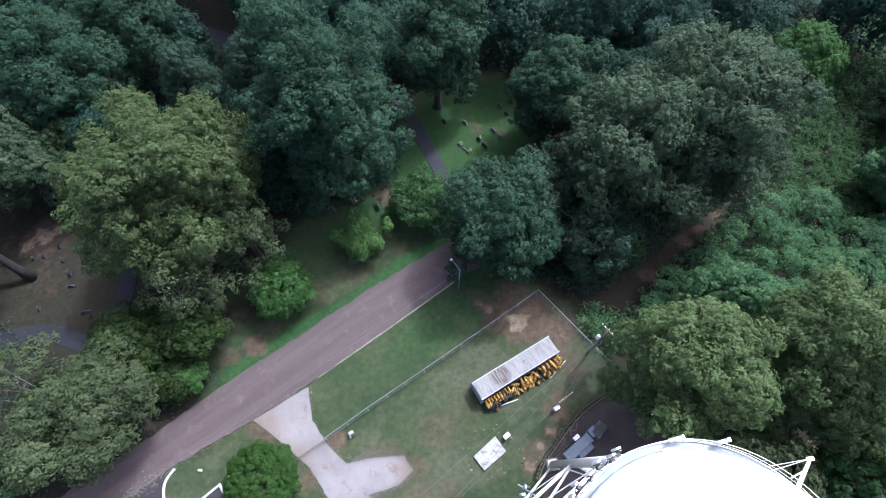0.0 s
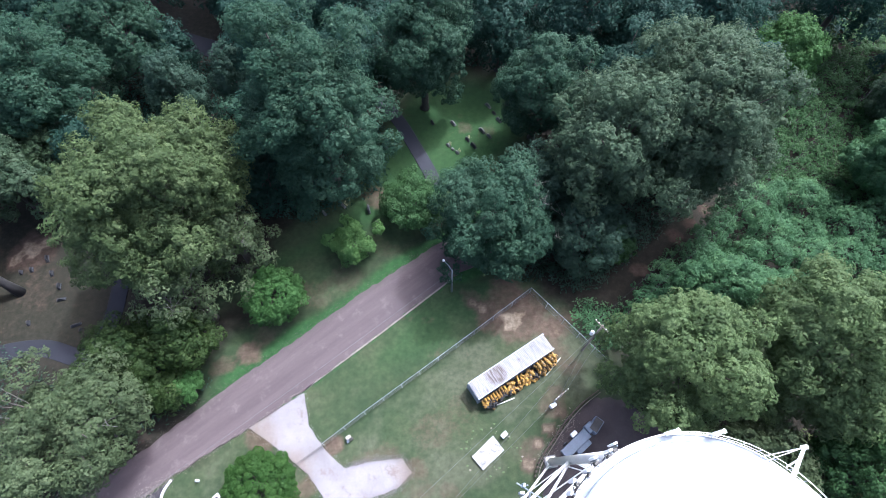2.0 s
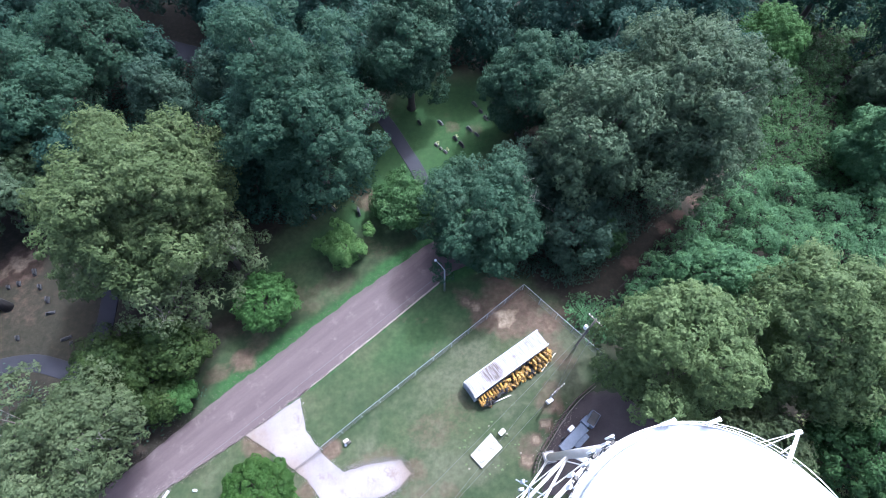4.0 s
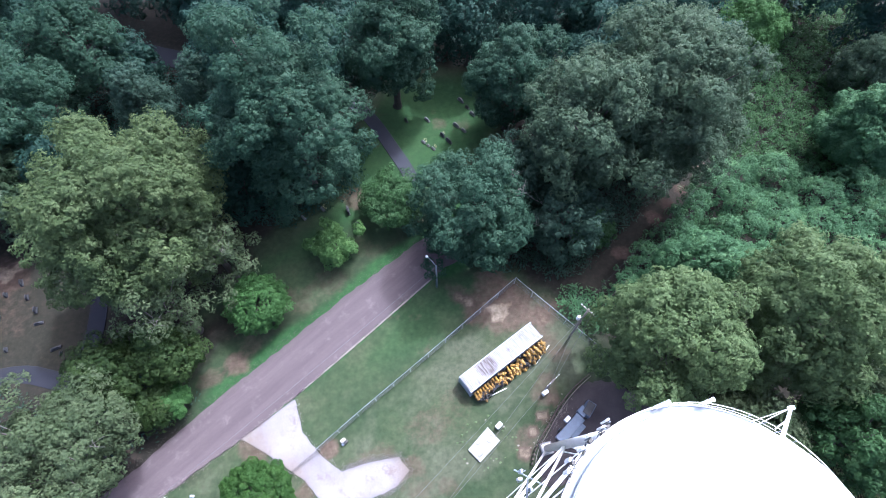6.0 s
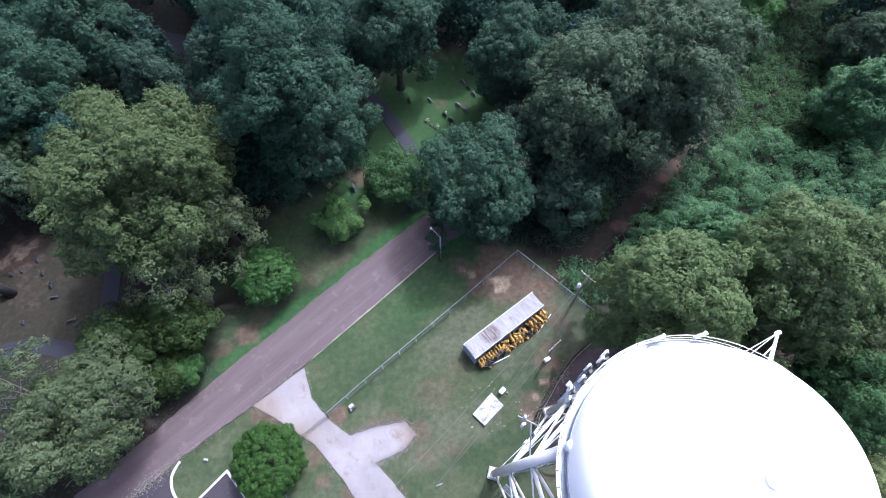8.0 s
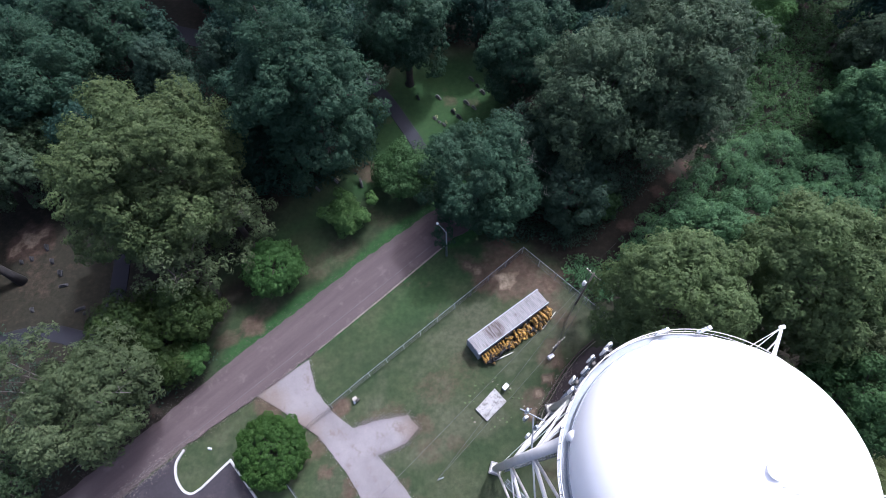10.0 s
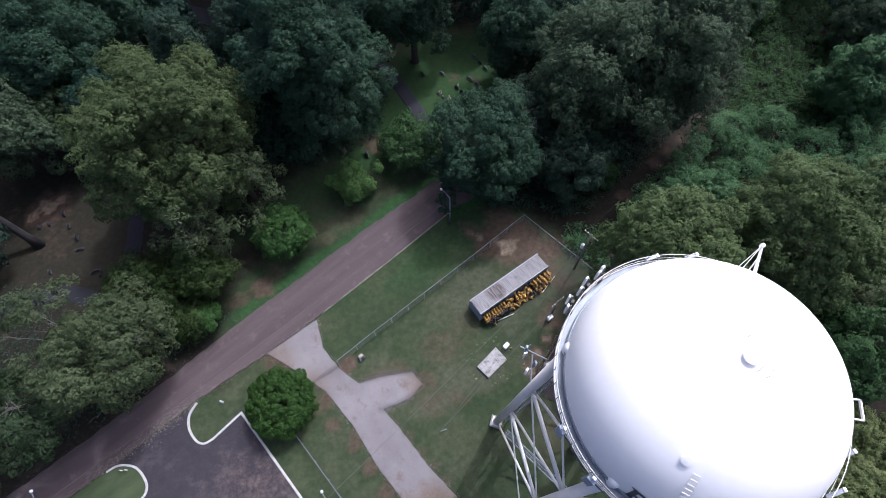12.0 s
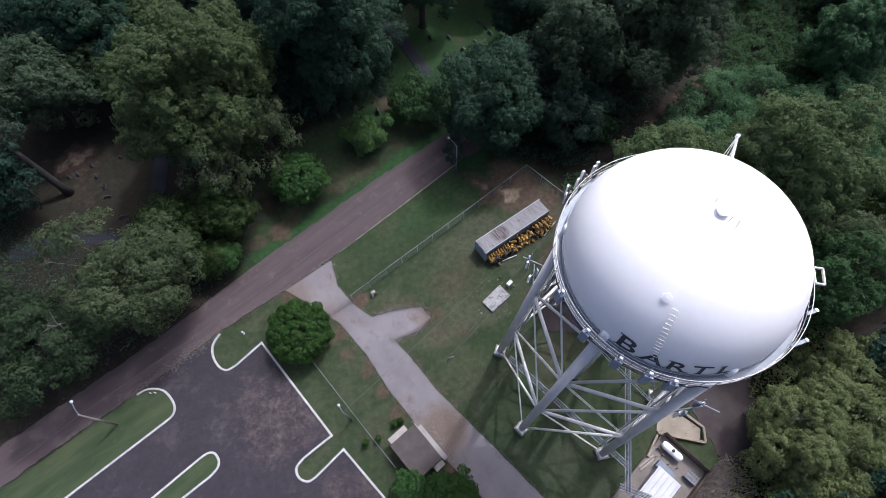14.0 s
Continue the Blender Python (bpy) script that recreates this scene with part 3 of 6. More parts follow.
def ground_material():
    m, nt, b = nodes_of("grass_and_soil")
    at = nt.nodes.new("ShaderNodeAttribute")
    at.attribute_name = "cover"
    sep = nt.nodes.new("ShaderNodeSeparateColor")
    nt.links.new(at.outputs["Color"], sep.inputs[0])
    n1, n2, n3 = noise_node(nt, 0.12, 5.0, 0.65), noise_node(nt, 1.3, 6.0, 0.7), noise_node(nt, 9.0, 4.0, 0.7)
    grass = ramp(nt, n1.outputs[0], [(0.32, (0.0222, 0.0368, 0.0175)), (0.5, (0.0325, 0.0465, 0.0222)), (0.68, (0.0535, 0.0615, 0.0335))]).outputs[0]
    fine = ramp(nt, n2.outputs[0], [(0.3, (0.700, 0.700, 0.700)), (0.7, (1.250, 1.220, 1.200))]).outputs[0]
    grass = mixc(nt, 0.9, grass, fine, "MULTIPLY")
    lushc = ramp(nt, n2.outputs[0], [(0.3, (0.0165, 0.046, 0.0145)), (0.7, (0.03, 0.071, 0.0225))]).outputs[0]
    straw = ramp(nt, n2.outputs[0], [(0.3, (0.035, 0.044, 0.025)), (0.7, (0.074, 0.077, 0.049))]).outputs[0]
    grass = mixc(nt, at.outputs["Alpha"], grass, straw)
    grass = mixc(nt, sep.outputs[2], grass, lushc)
    # leaf litter, its brown darkened to carry the shade under the trees
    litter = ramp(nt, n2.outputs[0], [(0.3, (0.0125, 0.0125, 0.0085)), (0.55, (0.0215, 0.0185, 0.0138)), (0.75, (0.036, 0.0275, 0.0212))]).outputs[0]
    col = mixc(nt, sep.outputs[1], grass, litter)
    dirt = ramp(nt, n2.outputs[0], [(0.3, (0.055, 0.035, 0.027)), (0.7, (0.102, 0.069, 0.053))]).outputs[0]
    tan = ramp(nt, n2.outputs[0], [(0.35, (0.105, 0.079, 0.056)), (0.65, (0.225, 0.178, 0.132))]).outputs[0]
    n4 = noise_node(nt, 0.9, 7.0, 0.75)

    def ragged(lo, hi, k):
        a = nt.nodes.new("ShaderNodeMath")
        a.operation = "MULTIPLY_ADD"
        nt.links.new(n4.outputs[0], a.inputs[0])
        a.inputs[1].default_value = k
        nt.links.new(sep.outputs[0], a.inputs[2])
        return ramp(nt, a.outputs[0], [(lo, (0, 0, 0)), (hi, (1, 1, 1))]).outputs[0]

    thin = ragged(0.55, 1.0, 0.8)
    soft = nt.nodes.new("ShaderNodeMath")
    soft.operation = "MULTIPLY"
    nt.links.new(thin, soft.inputs[0])
    soft.inputs[1].default_value = 0.85
    col = mixc(nt, soft.outputs[0], col, mixc(nt, ragged(0.8, 1.02, 0.42), dirt, tan))
    nt.links.new(col, b.inputs["Base Color"])
    b.inputs["Roughness"].default_value = 0.95
    b.inputs["Specular IOR Level"].default_value = 0.15
    bump(nt, b, n3.outputs[0], 0.6, 0.05)
    return m


tagged(link("ground", ground_mesh, ground_material()), "worn green lawn, bare soil and shade-darkened leaf litter under trees", "ground", kind="structure")

road = part("road", slab(rough_line(ROAD_LINE, 0.15, 5, 0.7), -0.2, 0.03), ROAD)
tagged(road, "faded brownish-grey asphalt road with worn edges", "road", kind="structure")
drive = part("driveway", slab(rough_line(DRIVE, 0.06, 6, 0.3), -0.2, 0.036), GRAVEL)
tagged(drive, "pale gravel driveway with ragged grassy edges", "driveway", kind="structure")

# ---- car park with kerbed islands ----
KERB_A = [tuple(p[:2]) for p in curved([(-33.2, 4.6), (-34.0, 3.1), (-33.8, 1.4), (-32.8, -0.1), (-31.7, -0.6), (-30.6, -0.1)], 4)] + [(-27.3, 2.8), (-17.5, -10.3)]
KERB_A2 = [tuple(p[:2]) for p in curved([(-21.0, -12.7), (-21.9, -13.8), (-21.5, -15.0), (-20.4, -15.5), (-19.5, -15.1)], 4)]
KERB_A3 = [(-16.0, -12.1), (-10.4, -18.9), (2.0, -33.6)]
KERB_B = [tuple(p[:2]) for p in curved([(-43.4, -2.9), (-42.1, -2.3), (-40.3, -2.5), (-39.1, -3.4), (-38.2, -4.8), (-38.3, -6.0), (-39.3, -6.9)], 4)] + [(-49.9, -14.7), (-90, -44)]
KERB_C = [(-90, -53.6), (-39.1, -15.5)] + [tuple(p[:2]) for p in curved([(-34.2, -11.7), (-33.2, -11.1), (-32.3, -11.2), (-31.7, -12.1), (-31.8, -13.0), (-32.6, -13.9)], 4)] + [(-35.6, -16.0), (-88, -55.5)]
LOT_LINE = KERB_A + KERB_A2 + KERB_A3 + [(2, -60), (-120, -60)] + KERB_B[::-1] + [(-43.7, -2.85)]
tagged(part("car_park", slab(LOT_LINE, -0.2, 0.05), LOT), "dark patched asphalt car park with brown stains", "car park", kind="structure")
for line in (KERB_A + KERB_A2 + KERB_A3, KERB_B, KERB_C):
    tagged(part("kerb", ribbon(line, 0.26, 0.24, -0.05), KERB), "white painted concrete kerb beside grass", "kerb", kind="structure")
ISLAND = streaked("island_grass", (0.0125, 0.031, 0.0095), (0.05, 0.064, 0.026), (0.064, 0.07, 0.036), 35.0, (11.0, 2.6, 1.0), 0.6, 0.95)
for name, line in (("grass_island", KERB_C), ("grass_verge", KERB_B + [(-150, -80), (-52.7, -9.3), (-44.2, -3.4)])):
    tagged(part(name, slab(line, -0.1, 0.12), ISLAND), "mown grass strip within white kerbs", "grass", kind="structure")

# narrow asphalt paths in the graveyard
# the left and far paths take the copy darkened for tree shade
for pts, w in (([(0.2, 44.5), (-0.2, 48.0), (-2.6, 53.5), (-5.6, 59.6), (-9, 64), (-14, 70)], 2.2), ([(-66, 19.5), (-58.6, 21.5), (-53.5, 21.8), (-47.5, 20.4), (-45.6, 25), (-45.4, 30), (-46, 38)], 2.4), ([(-38, 76.5), (-43, 78.5), (-48, 80.5), (-56, 82)], 4.0)):
    tagged(part("path", ribbon(curved(pts, 5), w, 0.12, -0.1), PATH_ASPHALT if pts[0][0] > 0 else PATH_SHADED), "narrow dark asphalt path through the graveyard", "path", kind="structure")


# ---- trees ----
def leaf_quads(c, nrm, size, r):
    """Pointed leaves at places c that face nrm, as arrays of places and faces."""
    n = len(c)
    nrm = nrm / np.linalg.norm(nrm, axis=1, keepdims=True)
    t = r.randn(n, 3)
    t -= nrm * np.sum(t * nrm, 1, keepdims=True)
    t /= np.linalg.norm(t, axis=1, keepdims=True)
    s = np.cross(nrm, t)
    L = size[:, None]
    w = L * (0.25 + 0.12 * r.rand(n, 1))
    v = np.stack([c - t * L * 0.45 - s * w, c - t * L * 0.45 + s * w, c + t * L * 0.6 - nrm * L * 0.12], 1)
    return v.reshape(-1, 3), np.arange(n * 3).reshape(n, 3)


def unit(n, r):
    d = r.randn(n, 3)
    return d / np.linalg.norm(d, axis=1, keepdims=True)


def normed(v):
    return v / (np.linalg.norm(v, axis=1, keepdims=True) + 1e-9)


def tuft_leaves(cc, cr, out, per, lo, hi, r, tuft=0.35, loose=0.24):
    """Leaves on the outer side of rounded tufts: centres cc, radii cr, the way each tuft faces."""
    k = np.repeat(np.arange(len(cc)), per)
    d = unit(len(k), r)
    face = out[k]
    lean = np.sum(d * face, 1, keepdims=True)
    d = np.where(lean < -0.15, -d, d)
    lean = np.abs(lean)
    c = cc[k] + (d * (0.78 + 0.3 * r.rand(len(k), 1)) + face * tuft * lean ** 2) * cr[k, None]
    nrm = d * 0.75 + face * 0.45 + np.array([0, 0, 0.25]) + loose * r.randn(len(k), 3)
    return leaf_quads(c, nrm, lo + (hi - lo) * r.rand(len(k)), r)


def dome(n, face, r):
    """n ways spread evenly over the half that looks along face."""
    i = np.arange(n) + 0.5
    z = 1 - i / n * 1.2
    q = np.sqrt(np.clip(1 - z * z, 0, 1))
    a = i * 2.39996 + r.rand() * 6.28
    t = np.cross(face, [0.3, 0.9, 0.1])
    t /= np.linalg.norm(t) + 1e-9
    b = np.cross(face, t)
    d = z[:, None] * face + (q * np.cos(a))[:, None] * t + (q * np.sin(a))[:, None] * b
    return normed(d + 0.16 * r.randn(n, 3))


def tree(x, y, top, rad, base, leaf, seed, label, name="tree", lobes=70, lobe=0.17, leaf_size=(0.23, 0.42), per=38, clump=(0.38, 0.74), squash=1.0, uneven=0.15, cone=0.0, dead=0, lean=(0, 0), depth=0.34, low=1.75, tuft=0.55, loose=0.28, bulge=1.0, core=1.5):
    """A tree whose crown is built of boughs, each bough of leafy tufts, with a trunk, limbs and, if asked for, bare branches."""
    r = np.random.RandomState(seed)
    ob = thing(name, x, y, -0.1, label=label, category="tree")
    mid, half = (top + base) / 2, (top - base) / 2
    i = np.arange(lobes)
    zz = 1 - (i + 0.5) / lobes * low
    ang = i * 2.39996 + r.rand() * 6.28
    rr = np.clip(1 - zz * zz, 0, 1) ** (0.5 * bulge)
    d = np.stack([rr * np.cos(ang), rr * np.sin(ang), zz], 1) + uneven * r.randn(lobes, 3)
    lr = rad * lobe * (0.5 + 0.85 * r.rand(lobes))
    wide = rad * (1 - cone * (d[:, 2] + 1) / 2)
    spread = 0.98 - lobe * 0.8 - depth * r.rand(lobes) ** 1.6
    ctr = np.stack([d[:, 0] * wide * spread + lean[0] * d[:, 2], d[:, 1] * wide * spread * squash + lean[1] * d[:, 2], mid + d[:, 2] * (half * (spread + lobe * 0.8) - lr * 0.62)], 1)
    cc, cr, co = [], [], []
    mean = (clump[0] + clump[1]) / 2
    for p, q in zip(ctr, lr):
        n = int(np.clip(4.6 * q * q / (mean * 1.22) ** 2, 5, 70))
        away = p - np.array([0, 0, mid - half * 0.3])
        away /= np.linalg.norm(away) + 1e-6
        face = away * 0.75 + np.array([0, 0, 0.55])
        face /= np.linalg.norm(face)
        u = dome(n, face, r)
        cc.append(p + u * q * (0.74 + 0.5 * r.rand(n, 1)) * np.array([1, 1, 0.85]))
        cr.append(clump[0] + (clump[1] - clump[0]) * r.rand(n))
        co.append(normed(u * 0.7 + away * 0.3 + np.array([0, 0, 0.3])))
    # leaves within, where the outer boughs part
    n = int(core * rad * rad) + 6
    u = unit(n, r)
    u[:, 2] = np.where(u[:, 2] < -0.2, -u[:, 2], u[:, 2])
    within = (0.72 - depth * 0.5) + 0.2 * r.rand(n, 1)
    wide = rad * (1 - cone * (u[:, 2:3] + 1) / 2)
    inner = np.concatenate([u[:, :2] * wide * within * np.array([1, squash]), mid + u[:, 2:3] * half * within], 1)
    cc.append(inner), cr.append((0.6 + 0.5 * r.rand(n)) * min(1.3, rad * 0.13)), co.append(u)
    cc, cr, co = np.concatenate(cc), np.concatenate(cr), np.concatenate(co)
    keep = cc[:, 2] > max(0.5, base * 0.4)
    v, f = tuft_leaves(cc[keep], cr[keep], co[keep], per, *leaf_size, r, tuft, loose)
    link("crown", raw_mesh("crown", v, f), LEAF[leaf], ob)
    # trunk and limbs
    bm = bmesh.new()
    tr = 0.022 * top + 0.05
    fork = base + (top - base) * 0.25
    tube(bm, [(0, 0, 0), (0.1, 0.05, 0.6), (0.15, 0.1, fork * 0.6), (0.1, 0.2, fork), (lean[0] * 0.3, lean[1] * 0.3, mid + half * 0.45)], [tr * 1.6, tr * 1.1, tr, tr * 0.85, tr * 0.25], 8)
    for k in range(0, lobes, max(1, lobes // 14)):
        p = ctr[k]
        h0 = min(fork * (0.75 + 0.5 * r.rand()), p[2] - 0.2)
        if h0 > 0.5:
            m = Vector((p[0] * 0.5 + r.randn() * 0.4, p[1] * 0.5 + r.randn() * 0.4, h0 + (p[2] - h0) * 0.6))
            tube(bm, [(0.1, 0.15, h0), m, p], [tr * 0.42, tr * 0.25, tr * 0.08], 5)
    part("trunk", bm, BARK, ob, smooth=True)
    for k in range(dead):
        bm = bmesh.new()
        a = r.rand() * 6.28
        p0 = Vector((math.cos(a) * rad * 0.35, math.sin(a) * rad * 0.35, mid + half * 0.2))
        p1 = Vector((math.cos(a) * rad * 0.95, math.sin(a) * rad * 0.95, mid + half * (0.25 + 0.4 * r.rand())))
        tube(bm, [p0, p0.lerp(p1, 0.5) + Vector((0, 0, 0.4)), p1], [0.07, 0.045, 0.015], 5)
        for _ in range(9):
            q = p0.lerp(p1, 0.3 + 0.65 * r.rand()) + Vector((0, 0, 0.25))
            e = q + Vector((r.randn() * 0.9, r.randn() * 0.9, 0.4 + r.rand() * 0.8))
            tube(bm, [q, q.lerp(e, 0.5) + Vector((0, 0, 0.15)), e], [0.025, 0.016, 0.008], 4)
        part("bare_branch", bm, DEADWOOD, ob, "pale leafless branch")
    return ob


OAK, BLUE, DARK = "broad oak with lobed olive-green crown beside the graveyard", "tall dark blue-green broadleaf tree with hanging boughs", "woodland tree with dense shade put into its dark green leaves"
GREY = "broad woodland oak with greyish-green tufted crown"
TREES = [
    # x, y, top, radius, crown base, leaves, seed, label, options
    (-33.9, 35.2, 27.2, 11.4, 5, "olive", 1, OAK, dict(lobes=115, lobe=0.165, depth=0.42, uneven=0.2, dead=3)),
    (-26.2, 32.4, 17.0, 4.8, 3, "dry", 2, "greyish half-bare tree under the big oak", dict(lobes=48, lobe=0.18, dead=4, depth=0.45, per=24, uneven=0.28, core=0.6)),
    (-31.0, 25.4, 16.6, 4.3, 3, "dry", 39, "greyish half-bare tree under the big oak", dict(lobes=46, lobe=0.18, dead=3, depth=0.45, per=24, uneven=0.28, core=0.6)),
    (-15.2, 46.8, 32, 9.6, 3, "blue", 3, BLUE, dict(lobes=115, lobe=0.17, depth=0.42, bulge=0.75, low=1.85, uneven=0.2)),
    (-1, 62, 23, 7.2, 4, "blue", 4, BLUE, dict(lobes=70, lobe=0.2, depth=0.36)),
    (16.4, 55, 19, 6.8, 3, "blue", 5, BLUE, dict(lobes=66, lobe=0.2, depth=0.34)),
    (23.4, 42, 25.5, 7.9, 5, "grey", 6, GREY, dict(lobes=80, lobe=0.18, tuft=0.8, bulge=0.85)),
    (34.3, 45.2, 27, 10.3, 5, "grey", 7, GREY, dict(lobes=135, lobe=0.16, tuft=0.9, depth=0.24)),
    (25.4, 33.4, 6.0, 2.9, 0.4, "weed", 41, "leafy green bush beside the woodland trail", dict(lobes=30, lobe=0.24, clump=(0.3, 0.5))),
    (7.7, 34.4, 18.4, 7.4, 1.5, "blue", 8, "dark bluish tree at the road's end", dict(lobes=84, lobe=0.18, dead=3, depth=0.34, bulge=0.8, low=1.88, uneven=0.15)),
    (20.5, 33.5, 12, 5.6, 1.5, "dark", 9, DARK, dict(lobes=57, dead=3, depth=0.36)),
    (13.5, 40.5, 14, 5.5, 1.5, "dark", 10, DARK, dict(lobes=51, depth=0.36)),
    (26.6, 14.0, 25, 7.5, 4, "golden", 11, "broad oak behind the wire fence", dict(lobes=92, lobe=0.18, low=1.85)),
    (41.6, 13.6, 26.5, 8.4, 4, "golden", 12, "broad oak behind the wire fence", dict(lobes=100, lobe=0.17, depth=0.34, low=1.85)),
    (44.6, 1.6, 18.5, 5.8, 2, "weed", 13, "vine-draped bright tree behind the water tower", dict(lobes=57, lobe=0.19)),
    (44.8, -14.6, 11.5, 9.2, 0.6, "sunny", 14, "grey-green oak beside the fenced compound", dict(lobes=120, lobe=0.15, depth=0.4, dead=3, uneven=0.24, leaf_size=(0.14, 0.3), per=64, clump=(0.34, 0.6), loose=0.36)),
    (38.6, -21.0, 6.5, 4.6, 0.6, "sunny", 37, "low sunlit grey-green tree beside the compound", dict(lobes=60, lobe=0.18)),
    (37.0, -14.5, 5.0, 2.8, 0.6, "sunny", 38, "low sunlit grey-green tree beside the compound", dict(lobes=34, lobe=0.2)),
    (-54.5, 47.0, 13, 4.2, 3, "oak", 34, "olive-green tree shading the graveyard", dict(lobes=60, lobe=0.19)),
    (36.0, 4.0, 14, 5.4, 2, "dry", 31, "grey-green tree behind the water tower", dict(lobes=50, lobe=0.2)),
    (37.5, 25.0, 12, 5.0, 1, "vine", 32, "oak among vines behind the fence", dict(lobes=50, lobe=0.2)),
    (60, 10, 18, 7.5, 2, "mid", 36, "grey-green tree behind the water tower", dict(lobes=70, lobe=0.19)),
    (51, 4, 17, 6.5, 2, "dry", 33, "grey-green tree behind the water tower", dict(lobes=55, lobe=0.2)),
    (-41.4, 10.2, 17, 8.6, 4, "dry", 15, "grey-green oak overhanging the road", dict(lobes=62, lobe=0.165, uneven=0.26, dead=3, depth=0.55, per=30, core=0.4)),
    (-53, 2.5, 15, 7.0, 4, "oak", 16, "oak overhanging the road's edge", dict(lobes=56, lobe=0.17, dead=3, depth=0.55, core=0.5, uneven=0.26)),
    (-31.7, 20.6, 10.5, 3.9, 1.5, "mid", 17, "loose leafy green tree at the road's edge", dict(lobes=50, lobe=0.2, uneven=0.22)),
    (-38.4, 18.6, 11.0, 4.8, 1.5, "mid", 35, "loose dark green tree near the road's edge", dict(lobes=55, lobe=0.2, uneven=0.24)),
    (-34.2, 14.8, 6, 2.5, 1, "mid", 40, "dark leafy sapling at the road's edge", dict(lobes=30, lobe=0.24, uneven=0.2)),
    (-32.2, 15.2, 5, 1.8, 1, "lime", 18, "small bright green sapling at the road's edge", dict(lobes=25, clump=(0.3, 0.5))),
    (-22.0, 27.0, 7.2, 3.9, 1.2, "lime", 19, "small round bright green tree beside the road", dict(lobes=85, lobe=0.15, uneven=0.07, depth=0.14, leaf_size=(0.2, 0.36), clump=(0.3, 0.48), per=30, low=1.9)),
    (-12.0, 35.0, 5.4, 3.1, 0.8, "pale", 20, "small feathery light green tree on the verge", dict(lobes=40, lobe=0.2, uneven=0.2, clump=(0.3, 0.5), leaf_size=(0.2, 0.36))),
    (-2.8, 41.0, 7, 4.4, 1, "weed", 21, "low spreading green tree beside the path", dict(lobes=45, lobe=0.2, uneven=0.2)),
    (-57, 57, 22, 9.0, 4, "blue", 22, BLUE, dict(lobes=83, lobe=0.19)),
    (-61, 44, 17, 7.0, 3, "grey", 23, "bluish green tree at the graveyard's edge", dict(lobes=57, lobe=0.2)),
    (-49, 69, 20, 7.5, 4, "blue", 24, BLUE, dict(lobes=65, lobe=0.2)),
    (-38.5, 58.5, 17, 5.5, 2, "dark", 25, "dark olive cedar in the graveyard", dict(lobes=57, cone=0.6)),
    (-30, 61, 15, 4.5, 2, "dark", 26, "dark olive cedar in the graveyard", dict(lobes=51, cone=0.6)),
    (59, 66.0, 12.5, 5.3, 1, "lime", 27, "small bright yellow-green tree in the wood", dict(lobes=55, lobe=0.2)),
    (69, 43, 15.5, 7.2, 0.2, "vine", 28, "tree smothered in hanging vines", dict(lobes=70, lobe=0.2, depth=0.25, tuft=0.2, low=1.9, cone=0.35)),
    (76, 55, 14, 6.5, 0.2, "grey", 29, "tree smothered in hanging vines", dict(lobes=55, lobe=0.2, depth=0.25, tuft=0.2, low=1.9, cone=0.35)),
]
WOODS = [(-40, 91, 20, 7), (-36.5, 84, 15, 4), (-51, 92, 20, 7), (-60, 84, 16, 5.5), (-43, 70, 11, 4), (-29, 80, 22, 7.5), (-14, 74, 21, 7), (4, 78, 20, 7), (12, 70, 17, 6), (24, 69, 20, 7.5), (34, 66, 19, 7), (45, 70, 20, 7), (52, 80, 21, 7.5), (71, 76, 20, 8), (80, 64, 19, 7),
         (30, 58, 17, 6), (-66, 76, 20, 8), (-77, 60, 20, 8), (-80, 42, 19, 8), (-76, 14, 18, 8), (-25, 46, 12, 5), (-24, 55, 14, 5),
         (-70, -2, 17, 7.5), (-66, 28, 13, 5), (54, -12, 17, 8), (48, -24, 16, 7), (34, -28, 13, 6.5), (80, 12, 18, 8), (-12, 62, 18, 6), (-24, 66, 20, 6.5), (48, 60, 14, 5), (-46, 48, 15, 5.5)]
for x, y, top, rad, base, leaf, seed, label, opt in TREES:
    tree(x, y, top, rad, base, leaf, seed, label, **opt)
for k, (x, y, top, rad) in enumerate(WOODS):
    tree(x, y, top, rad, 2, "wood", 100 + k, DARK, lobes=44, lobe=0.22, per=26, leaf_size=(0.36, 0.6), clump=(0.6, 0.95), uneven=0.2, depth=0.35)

# the dense clipped tree and the bushes by the shed
tree(-21.3, 3.0, 5.4, 4.3, 0.4, "bush", 60, "dense round clipped green tree beside the kerb", name="round_tree", lobes=135, lobe=0.125, uneven=0.04, depth=0.1, leaf_size=(0.15, 0.27), per=28, clump=(0.22, 0.33), low=1.9, tuft=0.1, loose=0.2)
tree(-3.0, -19.5, 4.4, 3.5, 0.4, "bush", 61, "leafy green bush beside the brick shed", name="bush", lobes=60, lobe=0.18, depth=0.15, leaf_size=(0.2, 0.36), clump=(0.3, 0.5))
tree(-7.6, -17.6, 3.6, 2.0, 0.4, "lime", 62, "light green shrub beside the brick shed", name="shrub", lobes=24, lobe=0.26, leaf_size=(0.2, 0.36), clump=(0.25, 0.4))


